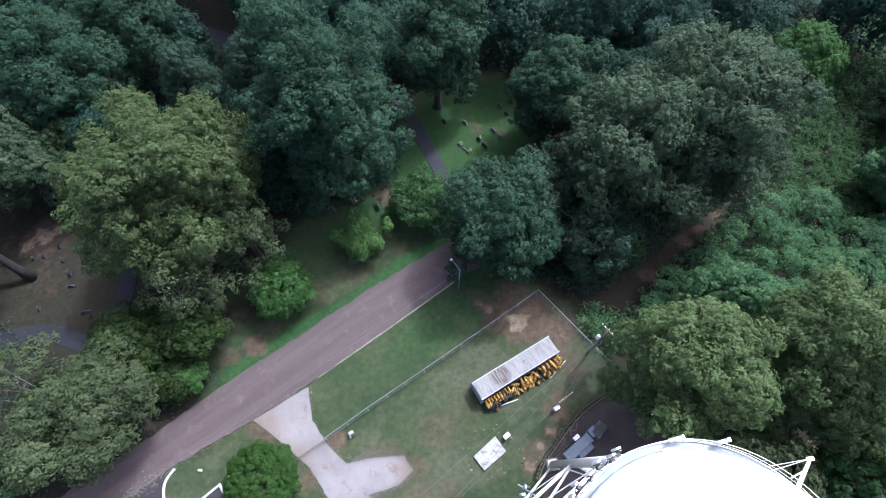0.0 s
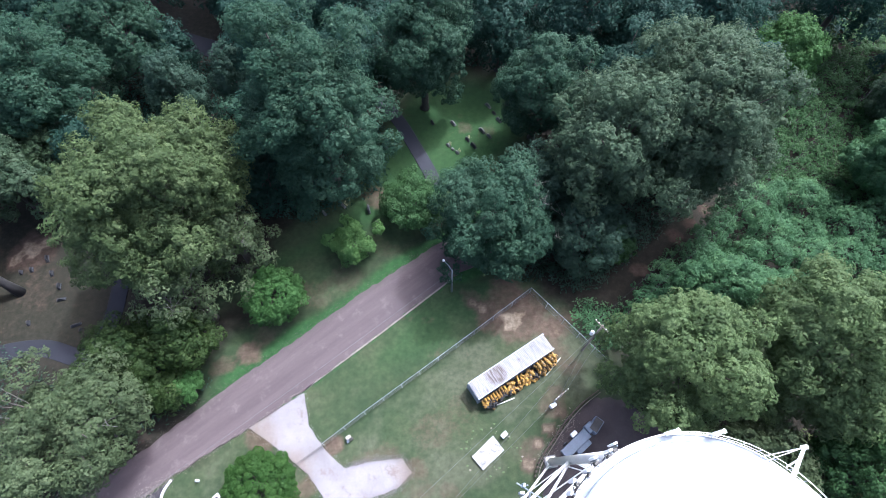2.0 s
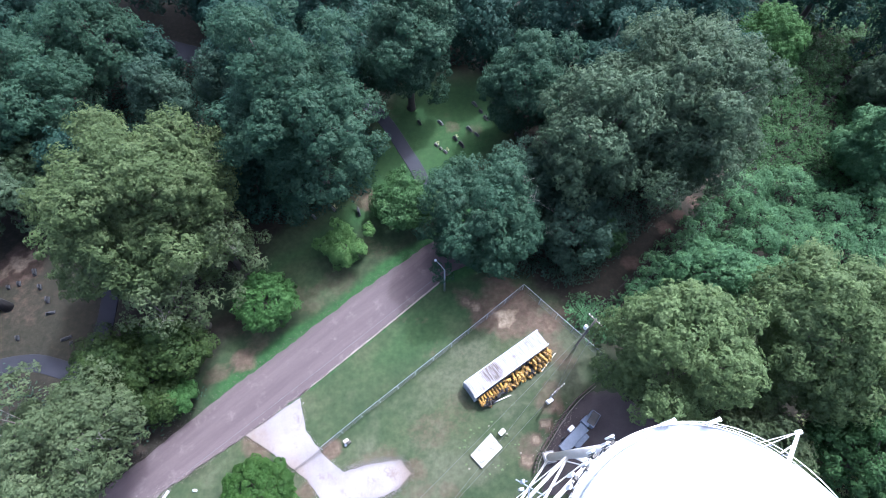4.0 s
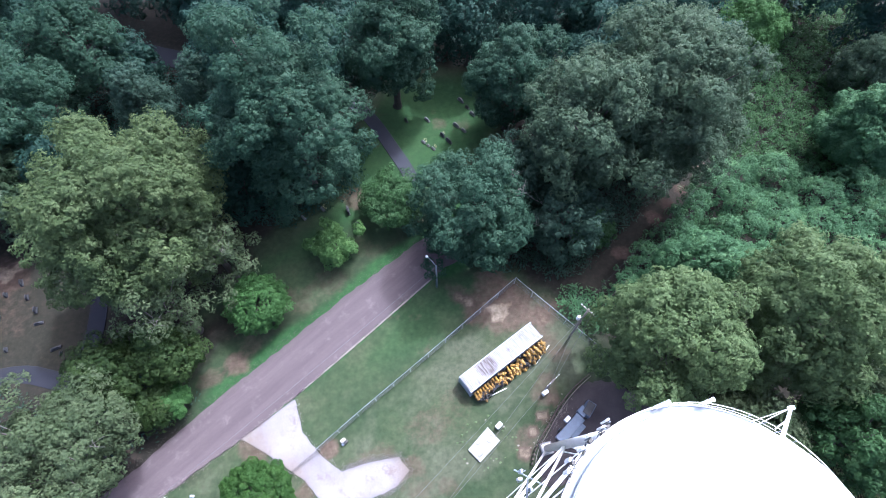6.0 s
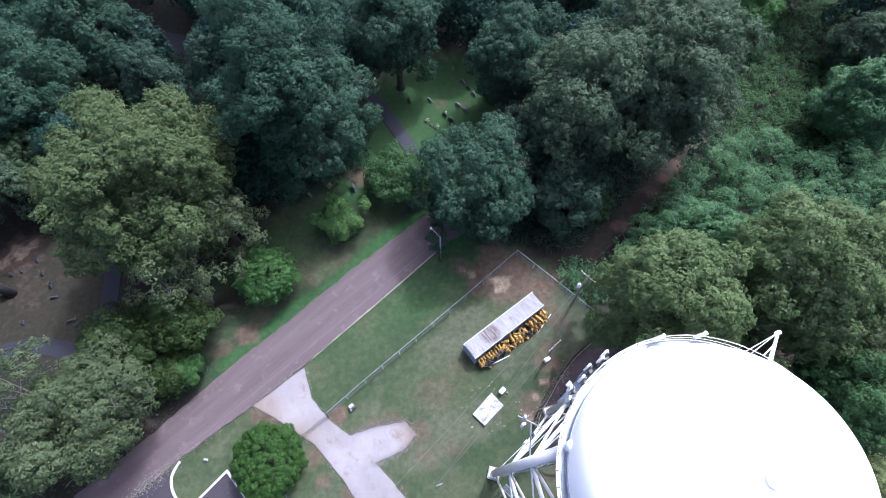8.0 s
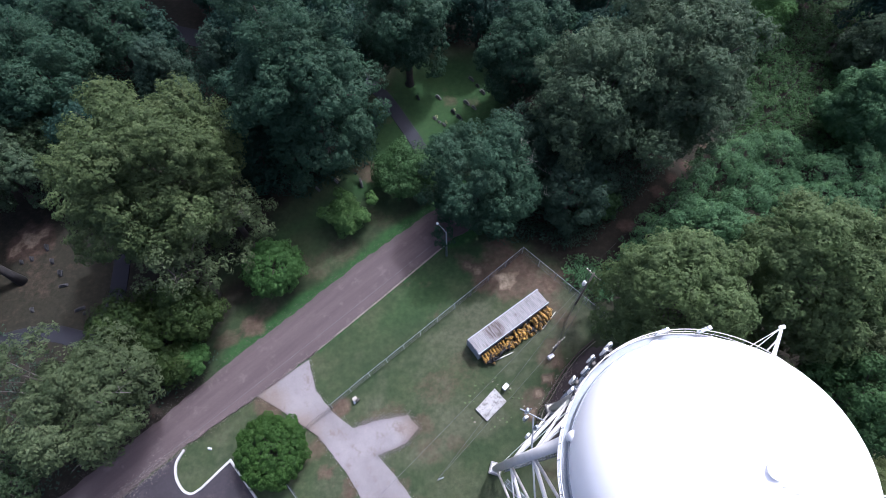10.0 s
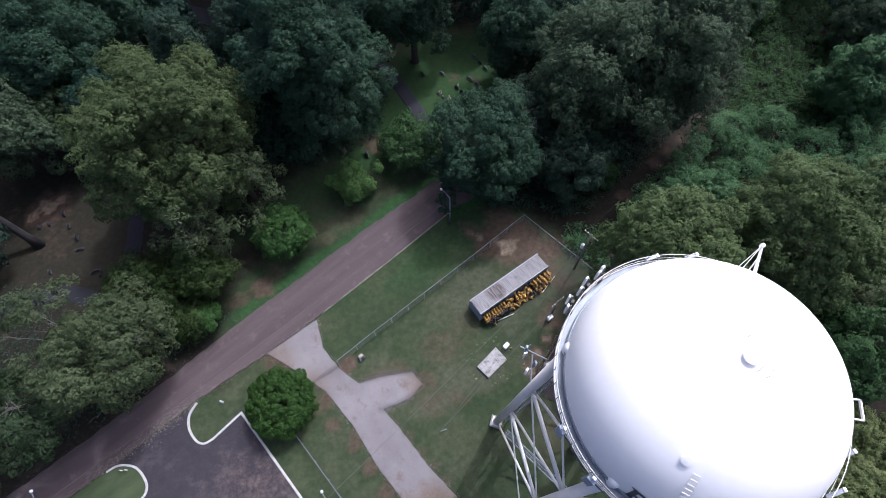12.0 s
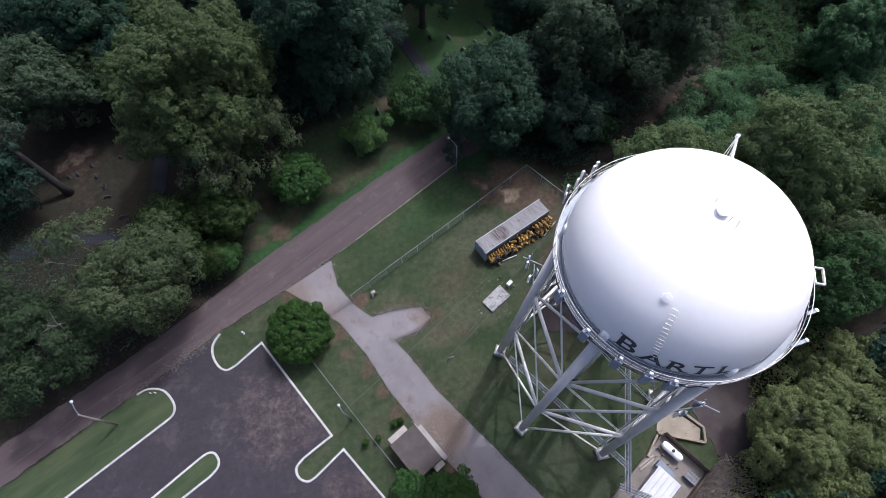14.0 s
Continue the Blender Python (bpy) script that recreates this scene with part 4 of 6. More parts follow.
# ---- vines and undergrowth ----
def thicket(name, outline, high, leaf, seed, label, per=30, size=(0.26, 0.46), mound=2.4, gap=2.4, tufts=0):
    """Leaves over a ground of rounded mounds, each mound as high as its width allows."""
    r = np.random.RandomState(seed)
    xs, ys = zip(*outline)
    wide, deep = max(xs) - min(xs), max(ys) - min(ys)

    def inside(n, slack):
        x, y = min(xs) + wide * r.rand(n), min(ys) + deep * r.rand(n)
        ok = poly_distance(x, y, outline) < (r.rand(n) - 0.5) * slack
        return x[ok], y[ok]

    mx, my = inside(int(wide * deep / gap ** 2), 2.0)
    mr = mound * (0.45 + 0.75 * r.rand(len(mx)))
    mh = high * (0.2 + 0.6 * smooth_noise(mx, my, 11.0, seed + 1) + 0.4 * r.rand(len(mx))) * (0.35 + 0.65 * mr / mound)

    def height(x, y):
        z = 0.25 + 0.4 * smooth_noise(x, y, 2.2, seed + 2) * min(1.0, high)
        for a, b, q, h in zip(mx, my, mr, mh):
            d2 = ((x - a) ** 2 + (y - b) ** 2) / (q * q)
            z = np.maximum(z, h * np.sqrt(np.clip(1 - d2, 0, 1)))
        return z + 0.7 * min(1.0, high / 3) * (smooth_noise(x, y, 0.8, seed + 3) - 0.5)

    x, y = inside(int(wide * deep * (per if not tufts else tufts)), 2.0)
    z, e = height(x, y), 0.18
    n = normed(np.stack([z - height(x + e, y), z - height(x, y + e), np.full(len(x), e)], 1))
    n[:, 2] = np.maximum(n[:, 2], 0.12)
    c = np.stack([x, y, z], 1) + n * (r.rand(len(x), 1) * 0.4 - 0.2)
    if tufts:
        v, f = tuft_leaves(c, 0.3 + 0.4 * r.rand(len(x)), normed(n + np.array([0, 0, 0.3]) + 0.25 * r.randn(len(x), 3)), per, *size, r, 0.4, 0.22)
    else:
        v, f = leaf_quads(c, n + np.array([0, 0, 0.15]) + 0.38 * r.randn(len(x), 3), size[0] + (size[1] - size[0]) * r.rand(len(x)), r)
    tagged(link(name, raw_mesh(name, v, f), LEAF[leaf]), label, "undergrowth", kind="stuff")


thicket("vine_thicket", [(29, 24), (24, 22), (29.2, 28), (39.4, 36.9), (47.4, 43.1), (54, 44.4), (62, 42), (66, 36), (86, 34), (86, 18), (50, 22), (40, 23)], 7.0, "vine", 41, "dense green vines smothering low bushes", per=22, mound=3.0, gap=3.1, size=(0.2, 0.36), tufts=6.5)
thicket("weeds", [(50, 44), (56, 44), (62, 42), (67, 38), (86, 36), (90, 84), (62, 80), (56, 66), (55, 54)], 1.7, "weed", 47, "low green weeds and creepers in a clearing", per=14, mound=1.5, gap=2.4, size=(0.2, 0.4), tufts=5.0)
# undergrowth in shade-toned leaves, to fill the dark gaps between big trees
thicket("undergrowth", [(9, 30.5), (16, 29.4), (20, 27), (24.4, 29.2), (35.3, 38.2), (44, 45.4), (40, 56), (14, 50), (8, 42)], 3.0, "dark", 42, "dark leafy undergrowth toned for shade beneath trees", per=30, size=(0.28, 0.48))
thicket("undergrowth", [(-30, 42), (-20, 40), (-8, 46), (-6, 56), (-14, 60), (-28, 58)], 2.4, "wood", 48, "dark leafy undergrowth toned for shade beneath trees", per=22, size=(0.3, 0.5))
thicket("undergrowth", [(-58, 62), (-46, 56), (-34, 58), (-32, 70), (-40, 74), (-54, 76)], 2.0, "wood", 50, "dark leafy undergrowth toned for shade beneath trees", per=22, size=(0.3, 0.5))
thicket("fence_weeds", [(18.4, 23.6), (22.8, 18.6), (25, 19), (25, 24), (21, 26.4)], 1.8, "vine", 43, "green weeds along the wire fence", per=40, mound=1.2, gap=1.6)
thicket("woodland_floor_plants", [(-80, -10), (-46, 3), (-30, 16), (-36, 22), (-48, 16), (-66, 26), (-84, 50)], 1.2, "dark", 44, "low dark plants beneath roadside trees", per=7)
thicket("woodland_floor_plants", [(-84, 66), (-62, 62), (-56, 74), (-60, 100), (-84, 100)], 3.0, "wood", 45, "low dark plants beneath woodland trees", per=9, size=(0.5, 0.9))
thicket("woodland_floor_plants", [(-34, 66), (-20, 64), (10, 72), (50, 62), (90, 84), (90, 100), (-50, 100), (-40, 88), (-36, 78)], 3.0, "wood", 49, "low dark plants beneath woodland trees", per=9, size=(0.5, 0.9))
thicket("compound_scrub", [(31, -18.5), (36.5, -16.5), (38, -8), (40, 2), (46, 8), (60, -20), (40, -36), (26, -30), (27.5, -21)], 1.5, "sunny", 46, "greyish scrub and brambles beside the compound", per=20)

# ---- the water tower ----
TX, TY = 14.95, -5.15
WALK_Z, WALK_R = 36.0, 9.05
TANK_A, TANK_UP, TANK_DOWN, TANK_Z, POWER = 8.45, 7.15, 6.6, 36.2, 2.12
tower = thing("water_tower", TX, TY, 0, label="white spheroid water tower on six braced steel legs", category="water tower")


def shell(u):
    """Radius and height on the tank at u from -1 (lowest) to 1 (crown)."""
    a = abs(u) * math.pi / 2
    c, s = math.cos(a) ** (2 / POWER), math.sin(a) ** (2 / POWER)
    return TANK_A * c, TANK_Z + (TANK_UP * s if u > 0 else -TANK_DOWN * s)


profile = [shell(-1 + 2 * k / 64) for k in range(65)]
profile[0], profile[-1] = (0, profile[0][1]), (0, profile[-1][1])
tank = part("tank", lathe(bmesh.new(), profile, 96), WHITE_PAINT, tower, "glossy white steel tank", smooth=True)


def radius_at(z):
    k = min(1.0, abs(z - TANK_Z) / (TANK_UP if z > TANK_Z else TANK_DOWN))
    return TANK_A * (1 - k ** POWER) ** (1 / POWER)


def on_tank(az, z, out=0.0):
    a, r = radians(az), radius_at(z) + out
    return Vector((r * math.cos(a), r * math.sin(a), z))


# stiffening girder round the tank
bm = bmesh.new()
tube(bm, [((TANK_A + 0.02) * math.cos(a), (TANK_A + 0.02) * math.sin(a), WALK_Z + 0.5) for a in (2 * math.pi * k / 96 for k in range(97))], 0.09, 6, False)
part("girder_band", bm, GALV, tank)

# roof vent, hatch, ladder and handrails
vent = part("roof_vent", lathe(bmesh.new(), [(0.4, 43.2), (0.4, 43.55), (0.47, 43.58), (0.47, 43.65), (0.3, 43.75), (0, 43.78)], 24), WHITE_PAINT, tower, smooth=False)


def leg_place(k, z):
    a = radians(158 + 60 * k)
    r = 10.3 - 2.1 * (z - 0.6) / 34.4
    return Vector((r * math.cos(a), r * math.sin(a), z))


for k in range(6):
    leg = part("leg", bar(leg_place(k, 0.5), leg_place(k, 34.5), 0.45, 18), LEG_PAINT, tower, smooth=True)
    top = leg_place(k, 34.5)
    bm = lathe(bmesh.new(), [(0.45, 34.4), (0.45, 36.6), (0.38, 36.9), (0.22, 37.05), (0, 37.1)], 18, top.x, top.y)
    part("leg_cap", bm, WHITE_PAINT, leg, smooth=True)
    p = leg_place(k, 0.3)
    a = 158 + 60 * k
    bm = bmesh.new()
    box(bm, 0, 0, 0.25, 1.45, 1.45, 0.7, pose(p.x, p.y, 0, 0, 0, a), 0.04)
    part("footing", bm, CONCRETE, tower, "pale concrete footing")
    bm = bmesh.new()
    box(bm, 0, 0, 0.65, 1.1, 1.1, 0.1, pose(p.x, p.y, 0, 0, 0, a))
    part("base_plate", bm, LEG_PAINT, leg)
LEVELS = [0.9, 11.3, 23.0, 33.6]
for k in range(6):
    for z0, z1 in zip(LEVELS, LEVELS[1:]):
        if z0 > 1:
            part("strut", bar(leg_place(k, z0), leg_place(k + 1, z0), 0.19, 10), LEG_PAINT, tower, smooth=True)
        part("diagonal_brace", bar(leg_place(k, z0), leg_place(k + 1, z1), 0.14, 8), LEG_PAINT, tower, smooth=True)
        for off in (-0.22, 0.22):
            o = Vector((0, 0, off))
            part("tie_rod", bar(leg_place(k, z1) + o, leg_place(k + 1, z0) + o, 0.05, 6), ROD_PAINT, tower)

# walkway round the tank, with its railing
bm = bmesh.new()
lathe(bm, [(8.2, WALK_Z - 0.08), (WALK_R, WALK_Z - 0.08), (WALK_R, WALK_Z + 0.02), (8.2, WALK_Z + 0.02)], 72)
walkway = part("walkway", bm, GALV, tower)
for h, rr in ((0.55, 0.02), (1.1, 0.028), (0.12, 0.04)):
    bm = bmesh.new()
    tube(bm, [(WALK_R * math.cos(a), WALK_R * math.sin(a), WALK_Z + h) for a in (2 * math.pi * k / 90 for k in range(91))], rr, 5, False)
    part("rail", bm, LEG_PAINT, walkway)
for k in range(60):
    a = 2 * math.pi * k / 60
    p = Vector((WALK_R * math.cos(a), WALK_R * math.sin(a), WALK_Z))
    part("rail_post", bar(p, p + Vector((0, 0, 1.1)), 0.026, 5), GALV, walkway)


# ---- lettering and fittings on the tower ----
SERIFS = {"B": ((0, 0), (0, 1)), "A": ((0, 0), (1, 0)), "R": ((0, 0), (0, 1), (1, 0)), "T": ((0.5, 0),), "L": ((0, 0), (0, 1))}


def letter(ch, az, z0, high):
    """One black capital with slab serifs, bent onto the tank's side."""
    cu = bpy.data.curves.new("letter", "FONT")
    cu.body, cu.size, cu.align_x = ch, high / 0.69, "CENTER"
    cu.offset = 0.025
    tmp = bpy.data.objects.new("letter", cu)
    scene.collection.objects.link(tmp)
    me = bpy.data.meshes.new_from_object(tmp.evaluated_get(bpy.context.evaluated_depsgraph_get()))
    bpy.data.objects.remove(tmp)
    bm = bmesh.new()
    bm.from_mesh(me)
    lo, hi = min(v.co.x for v in bm.verts), max(v.co.x for v in bm.verts)
    for sx, sy in SERIFS[ch]:
        w, t = high * 0.17, high * 0.075
        x = lo + (hi - lo) * sx + (high * 0.07 if sx == 0 else -high * 0.07 if sx == 1 else 0)
        y = sy * (high - t) - (0.03 if sy == 0 else -0.03)
        q = [bm.verts.new((x + a * w, y + b * t, 0.01)) for a, b in ((-1, 0), (1, 0), (1, 1), (-1, 1))]
        bm.faces.new(q)
    bmesh.ops.triangulate(bm, faces=bm.faces[:])
    for _ in range(3):
        bmesh.ops.subdivide_edges(bm, edges=[e for e in bm.edges if e.calc_length() > 0.3], cuts=1)
        bmesh.ops.triangulate(bm, faces=bm.faces[:])
    for v in bm.verts:
        v.co = on_tank(az + math.degrees(v.co.x * 1.3 / TANK_A), z0 + v.co.y, 0.025 + v.co.z)
    part("letter", bm, LETTER, tank, "black painted capital letter")


for ch, az, high in (("B", 227.6, 1.4), ("A", 240.3, 1.15), ("R", 251, 1.15), ("T", 261.8, 1.15), ("L", 272.5, 1.15)):
    letter(ch, az, 36.75, high)

# roof hatch, roof ladder, handrails by the vent
p = on_tank(229, 41.4)
m = Matrix.Translation(p) @ Vector((p.x / TANK_A ** 2, p.y / TANK_A ** 2, (p.z - TANK_Z) / TANK_UP ** 2)).to_track_quat("Z", "Y").to_matrix().to_4x4()
bm = lathe(bmesh.new(), [(0.26, -0.1), (0.26, 0.06), (0.3, 0.07), (0.3, 0.11), (0, 0.13)], 20)
bm.transform(m)
part("roof_hatch", bm, WHITE_PAINT, tower)
ladder = part("roof_ladder", tube(bmesh.new(), [on_tank(237.5 - 3 * k / 12, 37.9 + 3.3 * k / 12, 0.14) for k in range(13)], 0.012, 4), LEG_PAINT, tower)
part("stile", tube(bmesh.new(), [on_tank(240.9 - 3 * k / 12, 37.9 + 3.3 * k / 12, 0.14) for k in range(13)], 0.012, 4), LEG_PAINT, ladder)
for k in range(14):
    s = k / 13
    part("rung", bar(on_tank(237.5 - 3 * s, 37.9 + 3.3 * s, 0.14), on_tank(240.9 - 3 * s, 37.9 + 3.3 * s, 0.14), 0.024, 5), LEG_PAINT, ladder)
for x0, y0, x1, y1 in ((-0.2, 0.75, 0.2, 1.1), (0.35, -0.6, 0.7, -0.85), (0.1, -0.75, 0.5, -1.1)):
    a, b = Vector((x0, y0, 43.3)), Vector((x1, y1, 43.2))
    part("handrail", tube(bmesh.new(), [a, a + Vector((0, 0, 0.7)), b + Vector((0, 0, 0.7)), b], 0.03, 5), LEG_PAINT, tower)
part("conduit", bar((-0.7, -1.7, 43.12), (-1.4, -2.6, 42.9), 0.055, 6), DARK_STEEL, tower)


def polar(az, r, z):
    return Vector((r * math.cos(radians(az)), r * math.sin(radians(az)), z))


def cabinet(az):
    """A grey radio unit hung outside the railing, with a white cap and bracket."""
    p = polar(az, WALK_R + 0.2, 0)
    m = pose(p.x, p.y, WALK_Z, 0, 0, az)
    bm = bmesh.new()
    box(bm, 0.05, 0, -0.15, 0.3, 0.6, 1.6, m, 0.04)
    ob = part("radio_unit", bm, RADIO_GREY, tower, "blue-grey radio unit outside the railing")
    bm = bmesh.new()
    box(bm, -0.05, 0, 0.95, 0.2, 0.26, 0.2, m, 0.04)
    part("cap", bm, WHITE_PAINT, ob)
    part("bracket", tube(bmesh.new(), [m @ Vector((-0.45, 0, 0.9)), m @ Vector((0.1, 0, 0.9)), m @ Vector((0.1, 0, -1.2))], 0.05, 6), GALV, ob)


def panel_antenna(az, r, z, high=2.1, turn=0.0):
    """A white upright panel antenna on a pipe, held off the railing."""
    p = polar(az, r, 0)
    m = pose(p.x, p.y, z, 0, 0, az + turn)
    bm = bmesh.new()
    box(bm, 0.16, 0, high / 2, 0.14, 0.26, high, m, 0.03)
    ob = part("panel_antenna", bm, WHITE_PAINT, tower)
    part("pipe", bar(m @ Vector((0, 0, -0.3)), m @ Vector((0, 0, high + 0.1)), 0.045, 6), GALV, ob)
    bm = bmesh.new()
    box(bm, -0.18, 0, high * 0.35, 0.22, 0.3, 0.5, m, 0.03)
    part("amplifier", bm, DARK_STEEL, ob)
    part("jumper_cable", tube(bmesh.new(), [m @ Vector((-0.1, 0.1, 0)), m @ Vector((-0.3, 0.25, -0.4)), m @ Vector((-0.5, 0.7, 0.1))], 0.03, 5), WIRE, ob)


for az in (192, 212, 229, 242, 252):
    cabinet(az)
for az, r in ((141, 9.25), (137, 9.5), (131, 9.25), (126, 9.45), (120, 9.25), (117, 9.4)):
    panel_antenna(az, r, WALK_Z - 0.2, 1.4, (az * 7) % 30 - 15)
for az, out in ((96, 0.95), (78, 0.95), (309, 1.25), (327, 0.8)):
    # a flat grating arm that stands out from the walkway
    q = polar(az, WALK_R, WALK_Z + 0.75)
    m = Matrix.Translation(q) @ Matrix.Rotation(radians(14), 4, "Z") @ pose(out * 0.4, 0, -0.1, 0, -2, 0)
    bm = bmesh.new()
    for s in (-0.1, 0.1):
        box(bm, 0, s, 0, out, 0.05, 0.1, m)
    box(bm, 0, 0, -0.02, out * 0.98, 0.14, 0.03, m)
    arm = part("outrigger", bm, GALV, tower, "grey steel outrigger arm on the railing")
    bm = bmesh.new()
    box(bm, out / 2, 0, 0.03, 0.2, 0.28, 0.12, m, 0.04)
    part("antenna_head", bm, WHITE_PAINT, arm)
# braced mast and square frame on the railing
head = polar(57, 9.13, WALK_Z + 4.4)
root = on_tank(54, 39.3)
mast = part("mast_arm", tube(bmesh.new(), [root, root.lerp(head, 0.5), head], [0.13, 0.11, 0.09], 8), WHITE_PAINT, tower, "white tapered antenna arm with stays")
bm = bmesh.new()
box(bm, 0, 0, 0, 0.3, 0.22, 0.34, Matrix.Translation(head), 0.04)
part("mast_head", bm, WHITE_PAINT, mast)
for az, z in ((57, 36.0), (54.5, 36.0)):
    part("stay", bar(head, polar(az, 9.0, z), 0.03, 5), WHITE_PAINT, mast)
part("brace", bar(root.lerp(head, 0.6), polar(55, 8.3, 38.6), 0.05, 5), WHITE_PAINT, mast)
m = Matrix.Rotation(radians(345), 4, "Z") @ pose(WALK_R + 0.45, 0, WALK_Z + 1.1, 0, 0, 0)
bm = bmesh.new()
for y0 in (-0.62, 0.62):
    box(bm, -0.1, y0, 0.0, 0.75, 0.1, 0.2, m)
for x0 in (-0.42, 0.22):
    box(bm, x0, 0, 0, 0.1, 1.34, 0.2, m)
part("davit_frame", bm, LEG_PAINT, tower, "greyish square steel frame on the railing")

# climbing ladder and cables down two legs
for k, mat, n in ((0, GALV, 60), (2, ROD_PAINT, 40)):
    inward = Vector((-math.cos(radians(158 + 60 * k)), -math.sin(radians(158 + 60 * k)), 0))
    side = Vector((-inward.y, inward.x, 0))
    lad = part("leg_ladder", bar(leg_place(k, 2.5) + inward * 0.85 + side * 0.25, leg_place(k, 34.5) + inward * 0.85 + side * 0.25, 0.05, 5), mat, tower)
    part("stile", bar(leg_place(k, 2.5) + inward * 0.85 - side * 0.25, leg_place(k, 34.5) + inward * 0.85 - side * 0.25, 0.05, 5), mat, lad)
    for j in range(n):
        c = leg_place(k, 2.6 + 31.8 * j / n) + inward * 0.85
        part("rung", bar(c + side * 0.25, c - side * 0.25, 0.03, 4), mat, lad)
    for off in (0.45, 0.6, 0.75):
        part("cable", bar(leg_place(k, 3) + inward * 0.75 + side * off, leg_place(k, 35) + inward * 0.75 + side * off, 0.06, 5), ROD_PAINT if off != 0.6 else WIRE, lad)
part("riser_pipe", bar((0, 0, -0.1), (0, 0, 30.5), 0.75, 16), LEG_PAINT, tower, "wide grey riser pipe", smooth=True)


def sector_mount(leg, z, way, seed):
    """A cluster of small antennas and dishes on an arm off a leg."""
    r = random.Random(seed)
    p = leg_place(leg, z)
    q = p + Vector(way)
    arm = part("sector_arm", bar(p, q, 0.08, 6), GALV, tower, "galvanised antenna arm off the leg")
    for k in range(4):
        c = p.lerp(q, 0.45 + 0.17 * k) + Vector((r.uniform(-0.6, 0.6), r.uniform(-0.6, 0.6), 0))
        part("pole", bar(c - Vector((0, 0, 1.1)), c + Vector((0, 0, 1.6)), 0.05, 6), GALV, arm)
        bm = bmesh.new()
        box(bm, 0.18, 0, 0.2, 0.2, 0.32, 1.5, pose(c.x, c.y, c.z, 0, 0, r.uniform(0, 360)), 0.03)
        part("panel", bm, RADIO_GREY if k % 2 else WHITE_PAINT, arm)
    part("cross_arm", bar(q + Vector((-1.1, 0.7, 0.5)), q + Vector((1.1, -0.7, 0.5)), 0.06, 6), GALV, arm)


sector_mount(0, 22.5, (0.6, 3.0, 0.6), 3)
sector_mount(2, 23.0, (3.6, 0.2, 0.2), 4)


def ice_bridge(a, b, z, posts):
    """A raised cable bridge: two side rails, grating bars and legs."""
    a, b = Vector((*a, 0)), Vector((*b, 0))
    way = (b - a).normalized()
    n = Vector((-way.y, way.x, 0)) * 0.32
    up = Vector((0, 0, z))
    ob = thing("cable_bridge", a.x, a.y, 0, label="galvanised steel cable bridge on posts under the tower", category="cable bridge")
    o = a
    for s in (-1, 1):
        part("side_rail", bar(a + n * s + up - o, b + n * s + up - o, 0.07, 5), GALV, ob)
    for s in (-0.5, 0, 0.5):
        part("cable", bar(a + n * s + up - o + Vector((0, 0, 0.07)), b + n * s + up - o + Vector((0, 0, 0.07)), 0.05, 5), WIRE if s else GREY_BOX, ob)
    L = (b - a).length
    for k in range(int(L / 0.75)):
        c = a + way * (0.4 + k * 0.75) + up - o
        part("grating_bar", bar(c + n, c - n, 0.04, 4), GALV, ob)
    for k in range(posts):
        c = a.lerp(b, (k + 0.5) / posts) - o
        part("post", bar(c - Vector((0, 0, 0.1)), c + up, 0.06, 6), GALV, ob)


ice_bridge((6.1, -2.9), (18.6, -17.4), 3.0, 5)
ice_bridge((21.2, -5.6), (17.8, -20.0), 3.0, 4)
ice_bridge((17.0, -19.3), (20.4, -20.9), 2.8, 2)

# ---- container and the stacked hydrants ----
CT = 31.0
CM = pose(9.45, 16.6, 0, 0, 0, CT)
cont = thing("shipping_container", 9.45, 16.6, 0, CT, "white-roofed rusty shipping container on the lawn", "container")
bm = boxes((0, 0, 1.35, 11.9, 2.36, 2.5))
part("body", bm, CONT_SIDE, cont)
bm = bmesh.new()
n = 60
prev = None
for k in range(n * 4 + 1):
    x = -5.95 + 11.9 * k / (n * 4)
    z = 2.68 + (0.014 if k % 4 in (1, 2) else 0.0)
    row = [bm.verts.new((x, y, z - 0.05 * abs(y) / 1.2)) for y in (-1.19, 0, 1.19)]
    if prev:
        for j in range(2):
            bm.faces.new((prev[j], row[j], row[j + 1], prev[j + 1]))
    prev = row
part("roof", bm, CONT_WHITE, cont, "rust-streaked white corrugated roof")
for y in (-1.2, 1.2):
    part("top_rail", boxes((0, y, 2.62, 12.0, 0.1, 0.14)), CONT_SIDE, cont)
    part("bottom_rail", boxes((0, y, 0.12, 12.0, 0.12, 0.2)), CONT_SIDE, cont)
    for k in range(54):
        me_x = -5.75 + 11.5 * k / 53
        part("corrugation", boxes((me_x, y, 1.36, 0.11, 0.06, 2.4)), CONT_SIDE, cont)
for x in (-5.98, 5.98):
    for y in (-1.15, 1.15):
        part("corner_post", boxes((x, y, 1.35, 0.16, 0.18, 2.7), bevel=0.02), CONT_SIDE, cont)
for y in (-0.6, 0.6):
    d = part("door", boxes((-6.0, y, 1.35, 0.06, 1.1, 2.3), bevel=0.02), CONT_SIDE, cont)
    for s in (-0.25, 0.25):
        part("locking_bar", bar((-6.06, y + s, 0.25), (-6.06, y + s, 2.5), 0.03, 6), GALV, d)


